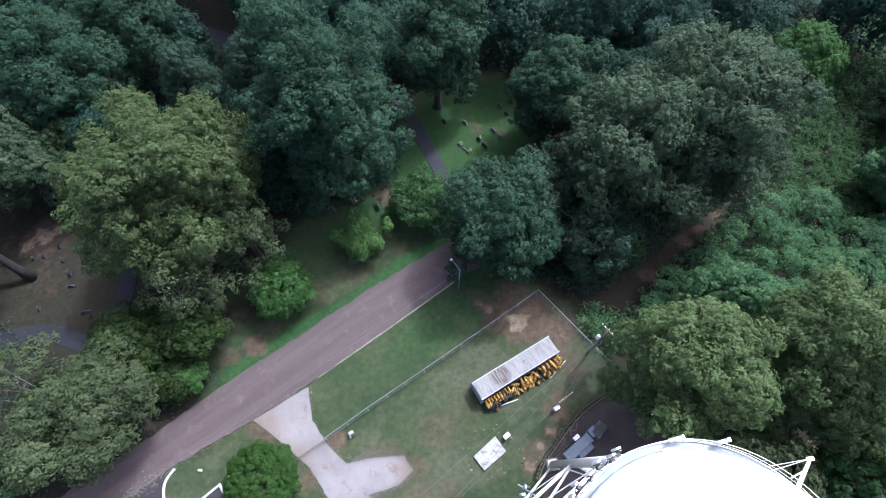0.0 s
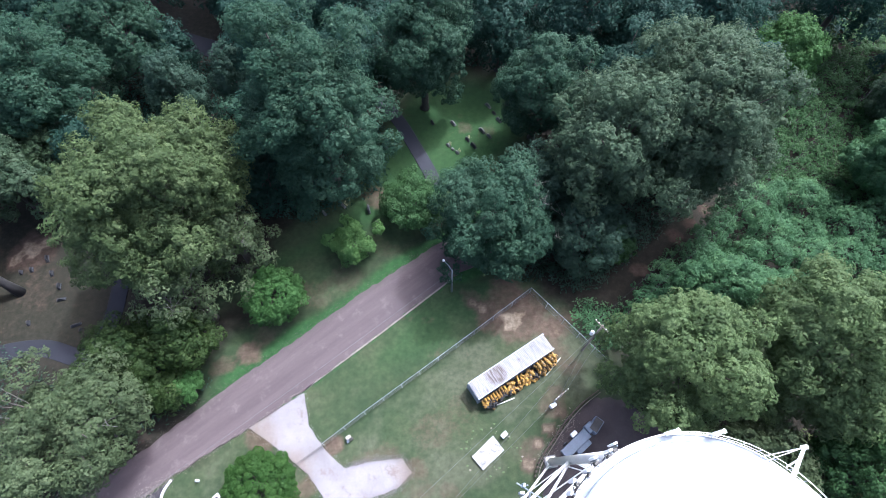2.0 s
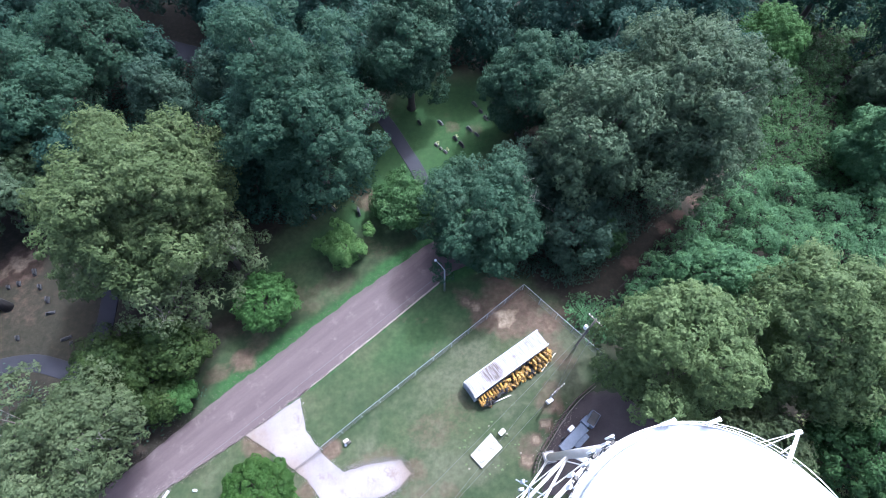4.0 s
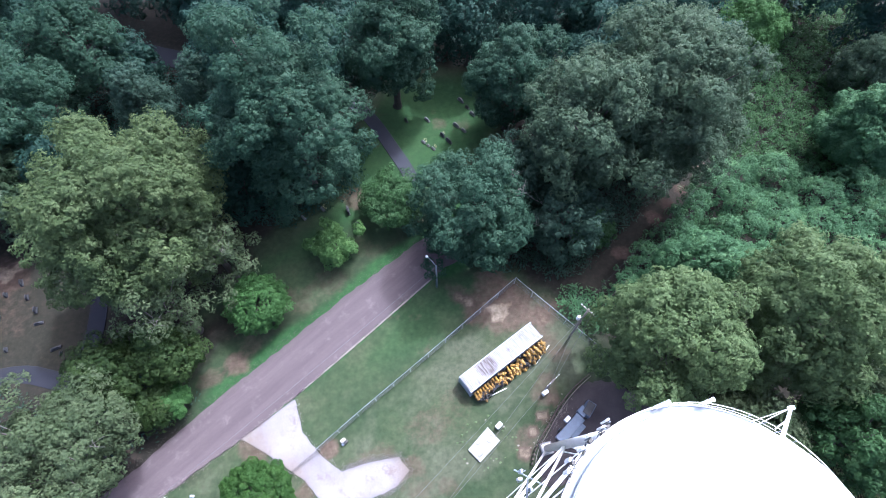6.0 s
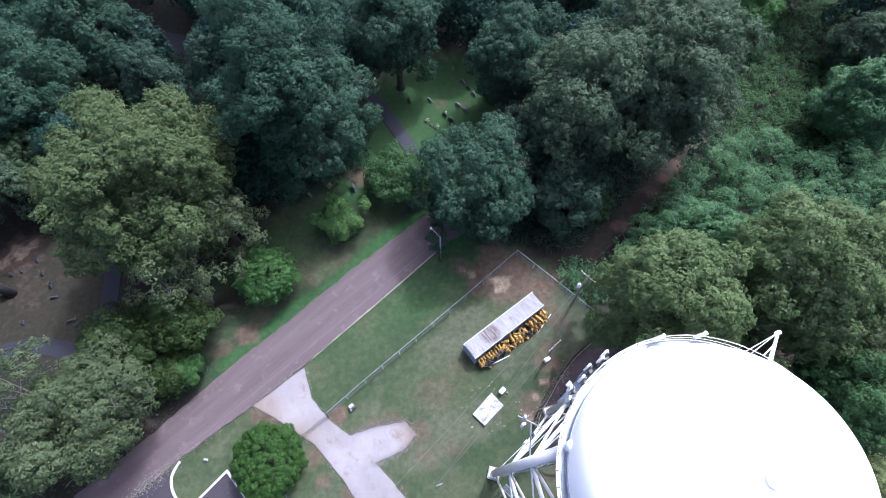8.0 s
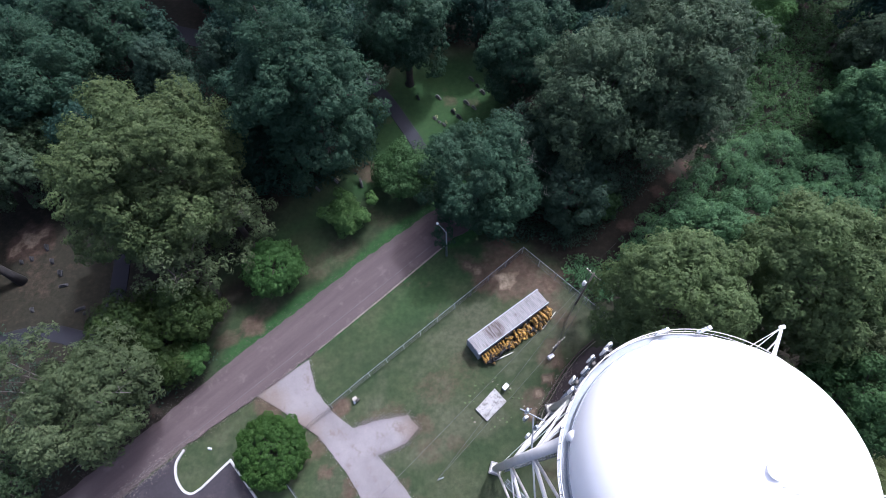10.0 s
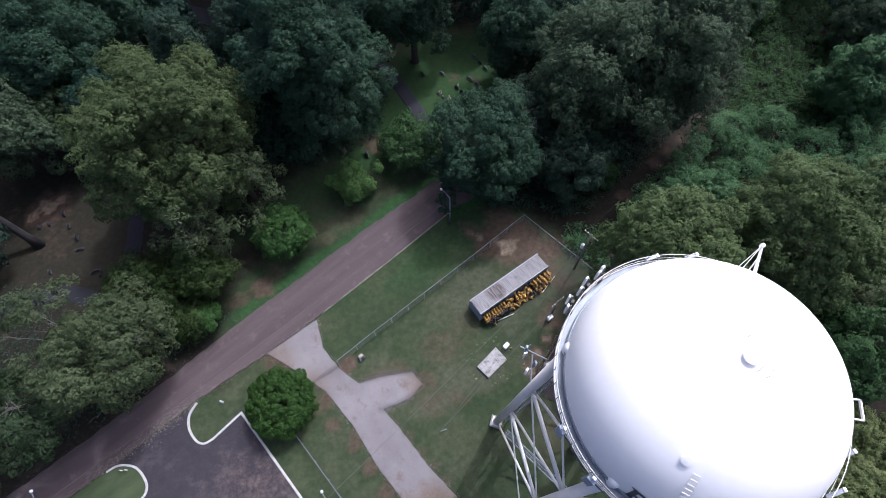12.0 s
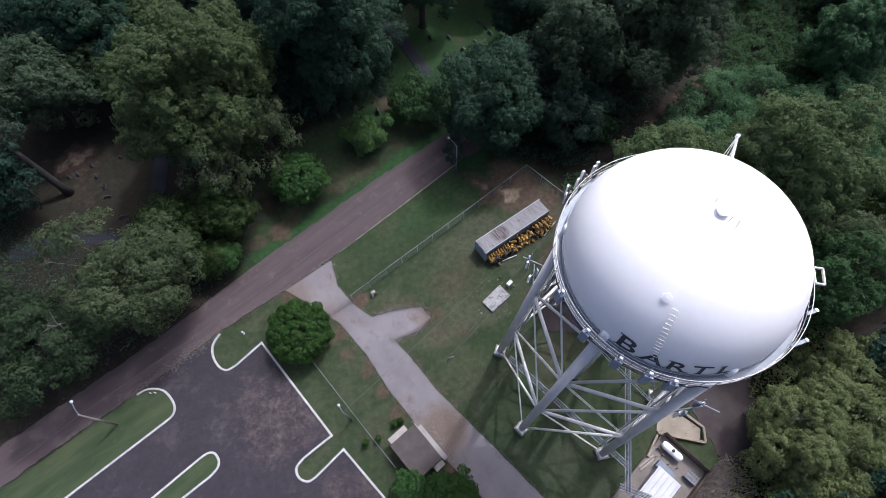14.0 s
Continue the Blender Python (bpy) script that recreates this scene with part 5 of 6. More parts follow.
def hydrant():
    """A yellow fire hydrant lying on its side along x."""
    ob = thing("fire_hydrant", 0, 0, 0, label="old yellow fire hydrant lying beside the container", category="fire hydrant", group="hydrants beside the container")
    spin = Matrix.Rotation(radians(90), 4, "Y")
    bm = lathe(bmesh.new(), [(0, -0.5), (0.19, -0.5), (0.19, -0.44), (0.12, -0.42), (0.12, 0.1), (0.165, 0.14), (0.165, 0.34), (0.19, 0.35), (0.19, 0.4), (0, 0.4)], 10)
    bm.transform(spin)
    part("barrel", bm, YELLOW, ob)
    bm = lathe(bmesh.new(), [(0.17, 0.4), (0.15, 0.5), (0.07, 0.58), (0.04, 0.64), (0, 0.64)], 10)
    bm.transform(spin)
    part("bonnet", bm, YELLOW, ob)
    for way in ((0, 1, 0), (0, -1, 0), (0, 0, 1)):
        w = Vector(way)
        part("nozzle", bar(Vector((0.24, 0, 0)) + w * 0.1, Vector((0.24, 0, 0)) + w * 0.21, 0.08, 8), BLACK_IRON if way[2] else YELLOW, ob)
    part("flange", bar((-0.52, 0, 0), (-0.47, 0, 0), 0.2, 10), BLACK_IRON, ob)
    return ob


rnd = random.Random(11)
first = hydrant()
spots = []
for k in range(9):
    # a tidy row of parallel barrels propped against one end of the container
    spots.append((-5.55 + 0.43 * k, -1.75 + rnd.uniform(-0.05, 0.05), 1.25 + rnd.uniform(-0.05, 0.05), rnd.uniform(30, 36), -90 + rnd.uniform(-5, 5), 1.3))
    spots.append((-5.4 + 0.43 * k, -1.6 + rnd.uniform(-0.05, 0.05), 0.55, rnd.uniform(20, 36), -90 + rnd.uniform(-5, 5), 1.3))
for k in range(5):
    # barrels laid along the other end
    spots.append((3.3 + 0.62 * k, -1.55 + rnd.uniform(-0.06, 0.06), 1.5, rnd.uniform(-8, 8), rnd.uniform(-100, -80), 1.3))
    spots.append((3.2 + 0.62 * k, -1.95, 0.95, rnd.uniform(10, 30), rnd.uniform(-110, -70), 1.25))
for k in range(34):
    x = -1.5 + 7.2 * rnd.random()
    s = rnd.random()
    spots.append((x, -1.55 - 0.8 * s, 1.35 - 0.95 * s + rnd.uniform(-0.1, 0.1), rnd.uniform(-20, 40), -90 + rnd.uniform(-75, 75), 1.25))
for k in range(16):
    spots.append((-5.6 + 11.2 * rnd.random(), -2.3 + rnd.uniform(-0.2, 0.2), 0.28, rnd.uniform(-12, 20), rnd.uniform(0, 360), 1.2))
for k, (x, y, z, tilt, turn, size) in enumerate(spots):
    m = CM @ Matrix.Translation((x, y, z)) @ Euler((radians(rnd.uniform(0, 360)), radians(tilt), radians(turn))).to_matrix().to_4x4()
    if k:
        copy_thing(first, m)
    else:
        first.scale = (size, size, size)
        first.matrix_basis = m @ Matrix.Diagonal((size, size, size, 1))


def scrap(x, y, z, seed):
    r = random.Random(seed)
    ob = thing("valve_part", 0, 0, 0, label="black iron valve part among old hydrants", category="scrap iron", group="scrap iron beside the container")
    ob.matrix_basis = CM @ Matrix.Translation((x, y, z)) @ Euler((r.uniform(0, 6), r.uniform(-0.5, 0.5), r.uniform(0, 6))).to_matrix().to_4x4()
    part("casting", lathe(bmesh.new(), [(0, -0.2), (0.2, -0.2), (0.2, -0.14), (0.1, -0.1), (0.1, 0.25), (0.16, 0.28), (0.16, 0.33), (0, 0.33)], 9), BLACK_IRON, ob)
    part("stem", bar((0, 0, 0.3), (0, 0, 0.75), 0.035, 6), BLACK_IRON, ob)


for k in range(44):
    scrap(-3.2 + rnd.uniform(-2.3, 1.5), -2.35 + rnd.uniform(-0.3, 0.35), 0.35 + rnd.uniform(0, 0.75), k)
for k in range(26):
    scrap(3.2 + rnd.uniform(-1.4, 1.6), -2.4 + rnd.uniform(-0.3, 0.3), 0.3 + rnd.uniform(0, 0.6), 50 + k)
for a, b in (((6.6, 11.9), (9.8, 13.0)), ((14.3, 15.8), (16.5, 18.1))):
    c = Vector(((a[0] + b[0]) / 2, (a[1] + b[1]) / 2, 0.06))
    ob = part("steel_pipe", bar(Vector((*a, 0.06)) - c, Vector((*b, 0.06)) - c, 0.05, 8), LEG_PAINT)
    ob.location = c
    tagged(ob, "pale steel pipe lying on the grass", "pipe")

# ---- slab with its meter box ----
pad = part("concrete_slab", slab([(3.8, 6.0), (5.1, 4.4), (7.9, 6.6), (6.6, 8.4)], -0.1, 0.35), STAINED_SLAB)
tagged(pad, "pale concrete valve slab in the grass", "slab")
ob = thing("meter_box", 8.0, 8.4, 0, 40, "small white metal meter box beside the slab", "box")
part("case", boxes((0, 0, 0.4, 0.8, 0.5, 0.8), bevel=0.04), SKY_GLASS, ob)
part("lid", boxes((0, 0, 0.83, 0.86, 0.56, 0.06), bevel=0.02), SKY_GLASS, ob)
rnd = random.Random(5)
for k in range(30):
    a = rnd.uniform(0, 6.28)
    x, y = 6.2 + 3.4 * math.cos(a) * rnd.uniform(0.7, 1.25), 6.6 + 2.6 * math.sin(a) * rnd.uniform(0.7, 1.3)
    if poly_distance(np.array([x]), np.array([y]), [(3.8, 6.0), (5.1, 4.4), (7.9, 6.6), (6.6, 8.4)])[0] > 0.2:
        s = rnd.uniform(0.06, 0.15)
        bm = bmesh.new()
        bmesh.ops.create_icosphere(bm, subdivisions=1, radius=s, matrix=Matrix.Diagonal((1.3, 1, 0.5, 1)))
        for v in bm.verts:
            v.co += Vector((rnd.uniform(-0.04, 0.04), rnd.uniform(-0.04, 0.04), 0))
        ob = part("stone", bm, GUTTER if k % 5 == 0 else LEAF["dry"])
        ob.location = (x, y, s * 0.1)
        tagged(ob, "small grey-green weed tuft beside the slab" if k % 5 else "small pale stone beside the concrete slab", "stone", "stones round the slab")


# ---- fences ----
def wire_fence(line, high, label, top_rail=True, gap=3.0):
    a0 = Vector((*line[0], 0))
    ob = thing("wire_fence", a0.x, a0.y, 0, label=label, category="fence")
    mesh_bm = bmesh.new()
    for a, b in zip(line, line[1:]):
        a, b = Vector((*a, 0)) - a0, Vector((*b, 0)) - a0
        L, way = (b - a).length, (b - a).normalized()
        n = max(1, round(L / gap))
        for k in range(n + 1):
            c = a.lerp(b, k / n)
            part("post", bar(c - Vector((0, 0, 0.2)), c + Vector((0, 0, high + 0.05)), 0.04, 6), GALV, ob)
        if top_rail:
            part("top_rail", bar(a + Vector((0, 0, high)), b + Vector((0, 0, high)), 0.03, 6), GALV, ob)
        up = Vector((0, 0, high - 0.06))
        for h in (0.05, 0.5, 0.95):
            tube(mesh_bm, [a + up * h, b + up * h], 0.012, 3, False)
        k = 0.0
        while k < L:
            c0, c1 = a + way * k, a + way * min(L, k + high)
            tube(mesh_bm, [c0, c1 + up], 0.004, 3, False)
            tube(mesh_bm, [c0 + up, c1], 0.004, 3, False)
            k += 0.3
    part("wire_mesh", mesh_bm, WIRE, ob)
    return ob


wire_fence([(-14.6, 8.0), (-9.6, 11.6), (-2.5, 16.5), (5.0, 21.7), (13.3, 27.6), (17.3, 22.9), (22.6, 16.7)], 2.0, "galvanised chain-link fence across the lawn")
wire_fence([(-21.7, 1.7), (-19.2, -1.7), (-14.2, -8.5), (-9.5, -14.8)], 1.2, "low wire fence between car park and driveway")
gate = thing("metal_gate", -14.6, 8.0, 0, 214, "grey tubular steel gate across the gravel driveway", "gate")
for z in (0.3, 0.75, 1.2):
    part("gate_rail", bar((0.1, 0, z), (4.2, 0, z), 0.022, 6), DARK_STEEL, gate)
for x in (0.1, 1.45, 2.85, 4.2):
    part("gate_upright", bar((x, 0, 0.2), (x, 0, 1.25), 0.025, 6), DARK_STEEL, gate)
ob = thing("utility_box", -11.6, 8.7, 0, 33, "white and dark electrical box beside the gate", "box")
part("case", boxes((0, 0.1, 0.35, 0.62, 0.36, 0.7), bevel=0.04), CREAM, ob)
part("side_unit", boxes((0.2, -0.24, 0.3, 0.5, 0.28, 0.6), bevel=0.03), DARK_STEEL, ob)
part("small_unit", boxes((-0.3, -0.3, 0.25, 0.3, 0.25, 0.5), bevel=0.03), GREY_BOX, ob)
for k in range(3):
    part("vent_slot", boxes((-0.2 + 0.2 * k, 0.285, 0.4, 0.1, 0.02, 0.3)), DARK_STEEL, ob)


# ---- lamps, poles and wires ----
def street_lamp(x, y, high, toward, label):
    ob = thing("street_lamp", x, y, 0, label=label, category="street lamp")
    part("pole", tube(bmesh.new(), [(0, 0, -0.2), (0, 0, high)], [0.15, 0.1], 10), WOOD_GREY if high > 8 else GALV, ob, smooth=True)
    e = Vector((toward[0], toward[1], high + 0.35))
    part("arm", tube(bmesh.new(), [(0, 0, high - 0.3), (toward[0] * 0.35, toward[1] * 0.35, high + 0.2), e], 0.05, 6), GALV, ob)
    bm = lathe(bmesh.new(), [(0.04, 0.16), (0.12, 0.14), (0.17, 0.02), (0.19, -0.08), (0.12, -0.13), (0, -0.15)], 14)
    bm.transform(Matrix.Translation(e))
    head = part("lamp_head", bm, SKY_GLASS, ob, "pale rounded lamp head", smooth=True)
    return ob


street_lamp(2.2, 28.3, 7.3, (-1.1, 1.3), "grey street lamp at the road's bend")
street_lamp(-45.3, -6.6, 8.3, (-0.9, 1.5), "wooden street lamp on the grass verge")
street_lamp(-15.0, -8.6, 6.3, (-0.4, 0.8), "short lamp pole beside the low fence")


def utility_pole(x, y, high, turn, label, box_on=False):
    ob = thing("utility_pole", x, y, 0, turn, label, "utility pole")
    part("pole", tube(bmesh.new(), [(0, 0, -0.2), (0, 0, high)], [0.17, 0.12], 10), WOOD_GREY, ob, smooth=True)
    c = part("crossarm", boxes((0, 0, high - 0.35, 2.2, 0.12, 0.14), bevel=0.02), WOOD_GREY, ob)
    for s in (-1.0, -0.55, 0.55, 1.0):
        part("insulator", lathe(bmesh.new(), [(0.03, high - 0.28), (0.07, high - 0.2), (0.05, high - 0.12), (0, high - 0.1)], 8, s, 0), WHITE_PAINT, c)
    if box_on:
        part("transformer", lathe(bmesh.new(), [(0, high - 4.4), (0.24, high - 4.35), (0.26, high - 3.6), (0.22, high - 3.5), (0, high - 3.45)], 14, 0.42, 0), SKY_GLASS, ob, "pale grey transformer can", smooth=True)
    return ob


utility_pole(19.6, 19.1, 10.6, 128, "tall wooden utility pole with crossarm at the fence", True)
utility_pole(14.9, 12.3, 5.6, 35, "short wooden pole with service box on the lawn")
ob = thing("service_box", 14.6, 11.8, 0, 30, "white electrical service box at the short pole", "box")
part("case", boxes((0, 0, 0.5, 0.8, 0.5, 0.9), bevel=0.03), WHITE_PAINT, ob)
part("conduit", bar((0.2, 0.1, 0), (0.2, 0.3, 1.6), 0.05, 6), GALV, ob)
ob = thing("standpipe", -1.8, -1.9, 0, 20, "short dark standpipe with a pale head on the lawn", "standpipe")
part("post", bar((0, 0, -0.1), (0, 0, 1.3), 0.06, 6), DARK_STEEL, ob)
part("head", bar((0, 0, 1.2), (0.8, -0.1, 1.35), 0.07, 8), GALV, ob)
ob = thing("fire_hydrant", -29.9, 4.4, 0, 0, "small pale fire hydrant on the kerbside grass", "fire hydrant")
part("barrel", lathe(bmesh.new(), [(0.16, 0), (0.16, 0.06), (0.11, 0.1), (0.11, 0.6), (0.15, 0.64), (0.15, 0.7), (0.1, 0.8), (0.04, 0.86), (0, 0.86)], 12), SKY_GLASS, ob)
for s in (-1, 1):
    part("nozzle", bar((0, s * 0.08, 0.5), (0, s * 0.24, 0.5), 0.06, 8), BLACK_IRON, ob)
for x in (-41.5, -40.9):
    ob = thing("marker_post", x, -2.9, 0.1, 0, "short white marker post behind the kerb", "post", "posts behind the kerb")
    part("post", boxes((0, 0, 0.4, 0.16, 0.1, 0.8), bevel=0.02), WHITE_PAINT, ob)
    part("cap", boxes((0, 0, 0.82, 0.2, 0.14, 0.06)), DARK_STEEL, ob)


def wire(a, b, sag, material=WIRE, label="thin overhead cable between poles"):
    a, b = Vector(a), Vector(b)
    pts = [a.lerp(b, k / 14) - Vector((0, 0, sag * 4 * (k / 14) * (1 - k / 14))) for k in range(15)]
    ob = part("overhead_cable", tube(bmesh.new(), [p - a for p in pts], 0.016, 4, False), material)
    ob.location = a
    tagged(ob, label, "cable")


wire((2.2, 28.3, 7.0), (-45.3, -6.6, 8.0), 0.7)
wire((-45.3, -6.6, 8.0), (-92, -41, 8.0), 0.7)
for dx in (-0.6, 0.6):
    wire((19.6 + dx * 0.7, 19.1 - dx * 0.7, 10.3), (14.9 + dx * 0.3, 12.3, 5.3), 0.2)
    wire((19.6 + dx, 19.1 - dx, 10.3), (92 + dx, 75.8 - dx, 11.5), 2.2, CABLE_BLACK)
wire((19.6, 19.1, 9.9), (-15.0, -8.6, 6.1), 0.9)
wire((19.6, 19.1, 9.2), (-1.8, -1.9, 1.3), 0.6)
wire((14.9, 12.3, 5.3), (-1.8, -1.9, 1.2), 0.4)

# ---- pit with equipment behind the lawn ----
line = curved([(20.6, 13.4), (18.2, 11.8), (16.0, 9.8), (13.6, 7.0), (12.0, 5.0), (11.2, 3.0)], 4)
wall = thing("timber_wall", 20.6, 13.4, 0, label="low dark timber retaining wall beside the pit", category="wall")
o = Vector((20.6, 13.4, 0))
for a, b in zip(line, line[1:]):
    d = b - a
    for k in range(max(1, int(d.length / 0.32))):
        c = a + d * (k / max(1, int(d.length / 0.32))) - o
        bm = bmesh.new()
        box(bm, 0, 0, 0.5, 0.28, 0.14, 1.2 + 0.2 * math.sin(c.x * 9), pose(c.x, c.y, 0, 0, 0, math.degrees(math.atan2(d.y, d.x))), 0.02)
        part("timber", bm, WOOD_DARK, wall)
    for h in (0.9,):
        part("wall_rail", bar(a - o + Vector((0.3, -0.2, h)), b - o + Vector((0.3, -0.2, h)), 0.05, 5), WOOD_GREY, wall)
pit = surface("dark_pit_soil", (0.036, 0.028, 0.0285), (0.064, 0.051, 0.05), 0.95, 0.5, 8.0, stain=(0.085, 0.068, 0.06), stain_at=0.6)
tagged(part("dirt_yard", slab(rough_line([(20.3, 12.6), (18.4, 11.4), (16.2, 9.4), (13.9, 6.6), (12.4, 4.4), (12.2, 1), (22, 0), (29.5, -11.5), (30.4, -14.5), (31.5, -19), (36.5, -17.5), (38, -9), (38.5, -2), (31, 6), (24, 12.5)], 0.22, 9, 0.4), -0.2, 0.03), pit), "dark bare earth yard beneath the trees", "yard", kind="structure")
eq = thing("equipment_trailer", 16.8, 7.0, 0, 38, "blue-grey metal equipment trailer on bare earth", "trailer")
part("deck", boxes((0, 0, 0.85, 4.2, 1.3, 0.5), bevel=0.05), GREY_BOX, eq)
part("side_box", boxes((0.5, -0.95, 0.7, 2.2, 0.6, 0.5), bevel=0.04), GREY_BOX, eq)
part("engine_cover", boxes((2.7, 0.25, 0.9, 1.1, 1.1, 1.0), bevel=0.06), GREY_BOX, eq)
part("toolbox", boxes((0.6, 1.0, 1.0, 0.8, 0.5, 0.6), bevel=0.03), WHITE_PAINT, eq)
part("drawbar", bar((2.9, 0, 0.45), (4.2, 0, 0.4), 0.06, 6), DARK_STEEL, eq)
for x in (-0.9, 0.9):
    for s in (-0.8, 0.8):
        w = part("wheel", bar((x, s - 0.1, 0.34), (x, s + 0.1, 0.34), 0.34, 16), BLACK_IRON, eq)
        part("hub", bar((x, s * 1.14, 0.34), (x, s * 1.17, 0.34), 0.16, 10), GALV, w)
eq2 = thing("generator", 19.6, 9.1, 0, 50, "grey metal generator cabinet on bare earth", "generator")
part("cabinet", boxes((0, 0, 0.75, 1.9, 1.2, 1.3), bevel=0.05), GREY_BOX, eq2)
part("top_panel", boxes((0, 0, 1.43, 1.7, 1.0, 0.06), bevel=0.02), DARK_STEEL, eq2)
part("skid", boxes((0, 0.4, 0.06, 2.1, 0.12, 0.12), (0, -0.4, 0.06, 2.1, 0.12, 0.12)), DARK_STEEL, eq2)

# ---- fenced compound ----
ROOF_METAL = streaked("white_metal_roofing", (0.4, 0.41, 0.43), (0.52, 0.53, 0.55), (0.3, 0.28, 0.26), 0, (1.0, 4.0, 1.0), 0.66, 0.5)
YARD_SLAB = surface("grimy_concrete", (0.13, 0.115, 0.1), (0.22, 0.195, 0.175), 0.9, 0.5, 7.0, stain=(0.08, 0.068, 0.058), stain_at=0.58)
U, V = Vector((0.64, -0.77, 0)), Vector((-0.77, -0.64, 0))
K = Vector((24.6, -13.7, 0))
CA = math.degrees(math.atan2(U.y, U.x))
comp = K + U * 3.2 + V * 7.0
tagged(part("compound_floor", slab([tuple((K + U * u + V * v)[:2]) for u, v in ((0, 0), (6.4, 0), (6.4, 14), (0, 14))], -0.2, 0.12), YARD_SLAB), "grimy concrete floor of the fenced compound", "floor", kind="structure")
fence = thing("board_fence", K.x, K.y, 0, CA, "dark brown board fence round the compound", "fence")
for a, b in (((0, 0), (6.4, 0)), ((6.4, 0), (6.4, -14)), ((0, 0), (0, -14))):
    a, b = Vector((*a, 0)), Vector((*b, 0))
    d = b - a
    ang = math.degrees(math.atan2(d.y, d.x))
    low = 0.5 if a.x == 0 and b.x == 0 else 1.7
    n = int(d.length / 0.2)
    for k in range(n):
        c = a + d * ((k + 0.5) / n)
        bm = bmesh.new()
        box(bm, 0, 0, low / 2 + 0.1, 0.17, 0.05, low, pose(c.x, c.y, 0, 0, 0, ang))
        part("board", bm, WOOD_DARK, fence)
    part("fence_rail", bar(a + Vector((0, 0, low * 0.8)), b + Vector((0, 0, low * 0.8)), 0.05, 4), WOOD_GREY, fence)


def at(u, v, z=0.0):
    return K + U * u + V * v + Vector((0, 0, z))


p = at(1.9, 1.15)
gas = thing("propane_tank", p.x, p.y, 0.12, CA, "white horizontal propane tank on saddles", "gas tank")
bm = lathe(bmesh.new(), [(0, -1.45), (0.28, -1.4), (0.44, -1.22), (0.5, -1.0), (0.5, 1.0), (0.44, 1.22), (0.28, 1.4), (0, 1.45)], 20)
bm.transform(Matrix.Translation((0, 0, 0.85)) @ Matrix.Rotation(radians(90), 4, "Y"))
part("vessel", bm, WHITE_PAINT, gas, smooth=True)
part("valve_dome", lathe(bmesh.new(), [(0.2, 1.3), (0.2, 1.45), (0.12, 1.52), (0, 1.53)], 14), DARK_STEEL, gas)
for x in (-0.8, 0.8):
    part("saddle", boxes((x, 0, 0.25, 0.2, 0.8, 0.5), bevel=0.02), CONCRETE, gas)
p = at(3.0, 7.4)
hut = thing("equipment_shelter", p.x, p.y, 0.12, CA, "equipment shelter with white ribbed metal roof", "shelter")
part("walls", boxes((0, 0, 1.15, 2.7, 6.2, 2.3)), CREAM, hut)
part("roof", boxes((0, 0, 2.36, 3.1, 6.6, 0.12), bevel=0.02), ROOF_METAL, hut, "white ribbed metal roof")
for k in range(5):
    part("roof_rib", boxes((-1.3 + 0.65 * k, 0, 2.46, 0.12, 6.6, 0.12), bevel=0.03), ROOF_METAL, hut)
p = at(2.6, 3.5)
ob = thing("battery_cabinet", p.x, p.y, 0.12, CA, "grey steel cabinet beside the shelter", "cabinet")
part("cabinet", boxes((0, 0, 0.5, 2.4, 0.9, 0.9), bevel=0.04), GREY_BOX, ob)
part("plinth", boxes((0, 0, 0.04, 2.6, 1.1, 0.1)), CONCRETE, ob)
p = at(0.6, 4.3)
ob = thing("lumber_stack", p.x, p.y, 0.12, CA + 80, "stack of pale timber boards on concrete", "timber")
for k in range(5):
    part("board", boxes((0.05 * k, -0.35 + 0.17 * k, 0.1, 2.4, 0.15, 0.12)), CREAM if k % 2 else WOOD_GREY, ob)
p = at(5.4, 1.9)
ob = thing("valve_manifold", p.x, p.y, 0.12, CA, "galvanised pipe manifold inside the board fence", "pipes")
for k in range(5):
    part("pipe", tube(bmesh.new(), [(-0.6 + 0.3 * k, 0.5, 0), (-0.6 + 0.3 * k, 0.5, 0.7 + 0.1 * (k % 3)), (-0.6 + 0.3 * k, -0.6, 0.8)], 0.06, 6), GALV, ob)
part("frame", boxes((0, 0, 0.75, 1.6, 0.12, 0.1), (0, -0.5, 0.4, 1.6, 0.1, 0.8)), GALV, ob)
for u, v in ((0.6, 1.9), (1.5, 2.2), (2.6, 2.6), (3.6, 2.2), (1.0, 2.9)):
    p = at(u, v)
    ob = thing("pipe_stub", p.x, p.y, 0.12, 0, "rusty pipe stub standing in the compound", "pipe", "pipe stubs in the compound")
    part("stub", bar((0, 0, 0), (0, 0, 0.6), 0.07, 8), DARK_STEEL, ob)
    part("cap", bar((0, 0, 0.6), (0, 0, 0.68), 0.11, 8), BRICK_RED, ob)
apron = part("concrete_apron", slab([(23.9, -13.3), (24.6, -11.6), (26.4, -10.6), (29.6, -13.5), (29.0, -15.0)], -0.1, 0.16), TAN_CONCRETE)
tagged(apron, "pale concrete apron beside the compound", "apron", kind="structure")
for a, b in (((26.7, -10.2), (29.9, -13.4)), ((24.0, -13.6), (29.6, -15.2)), ((22.0, -16.2), (23.8, -13.8)), ((29.9, -13.4), (29.6, -15.2))):
    tagged(part("low_wall", ribbon([a, b], 0.3, 0.6, -0.05), TAN_CONCRETE), "low pale concrete wall beside the apron", "wall", kind="structure")

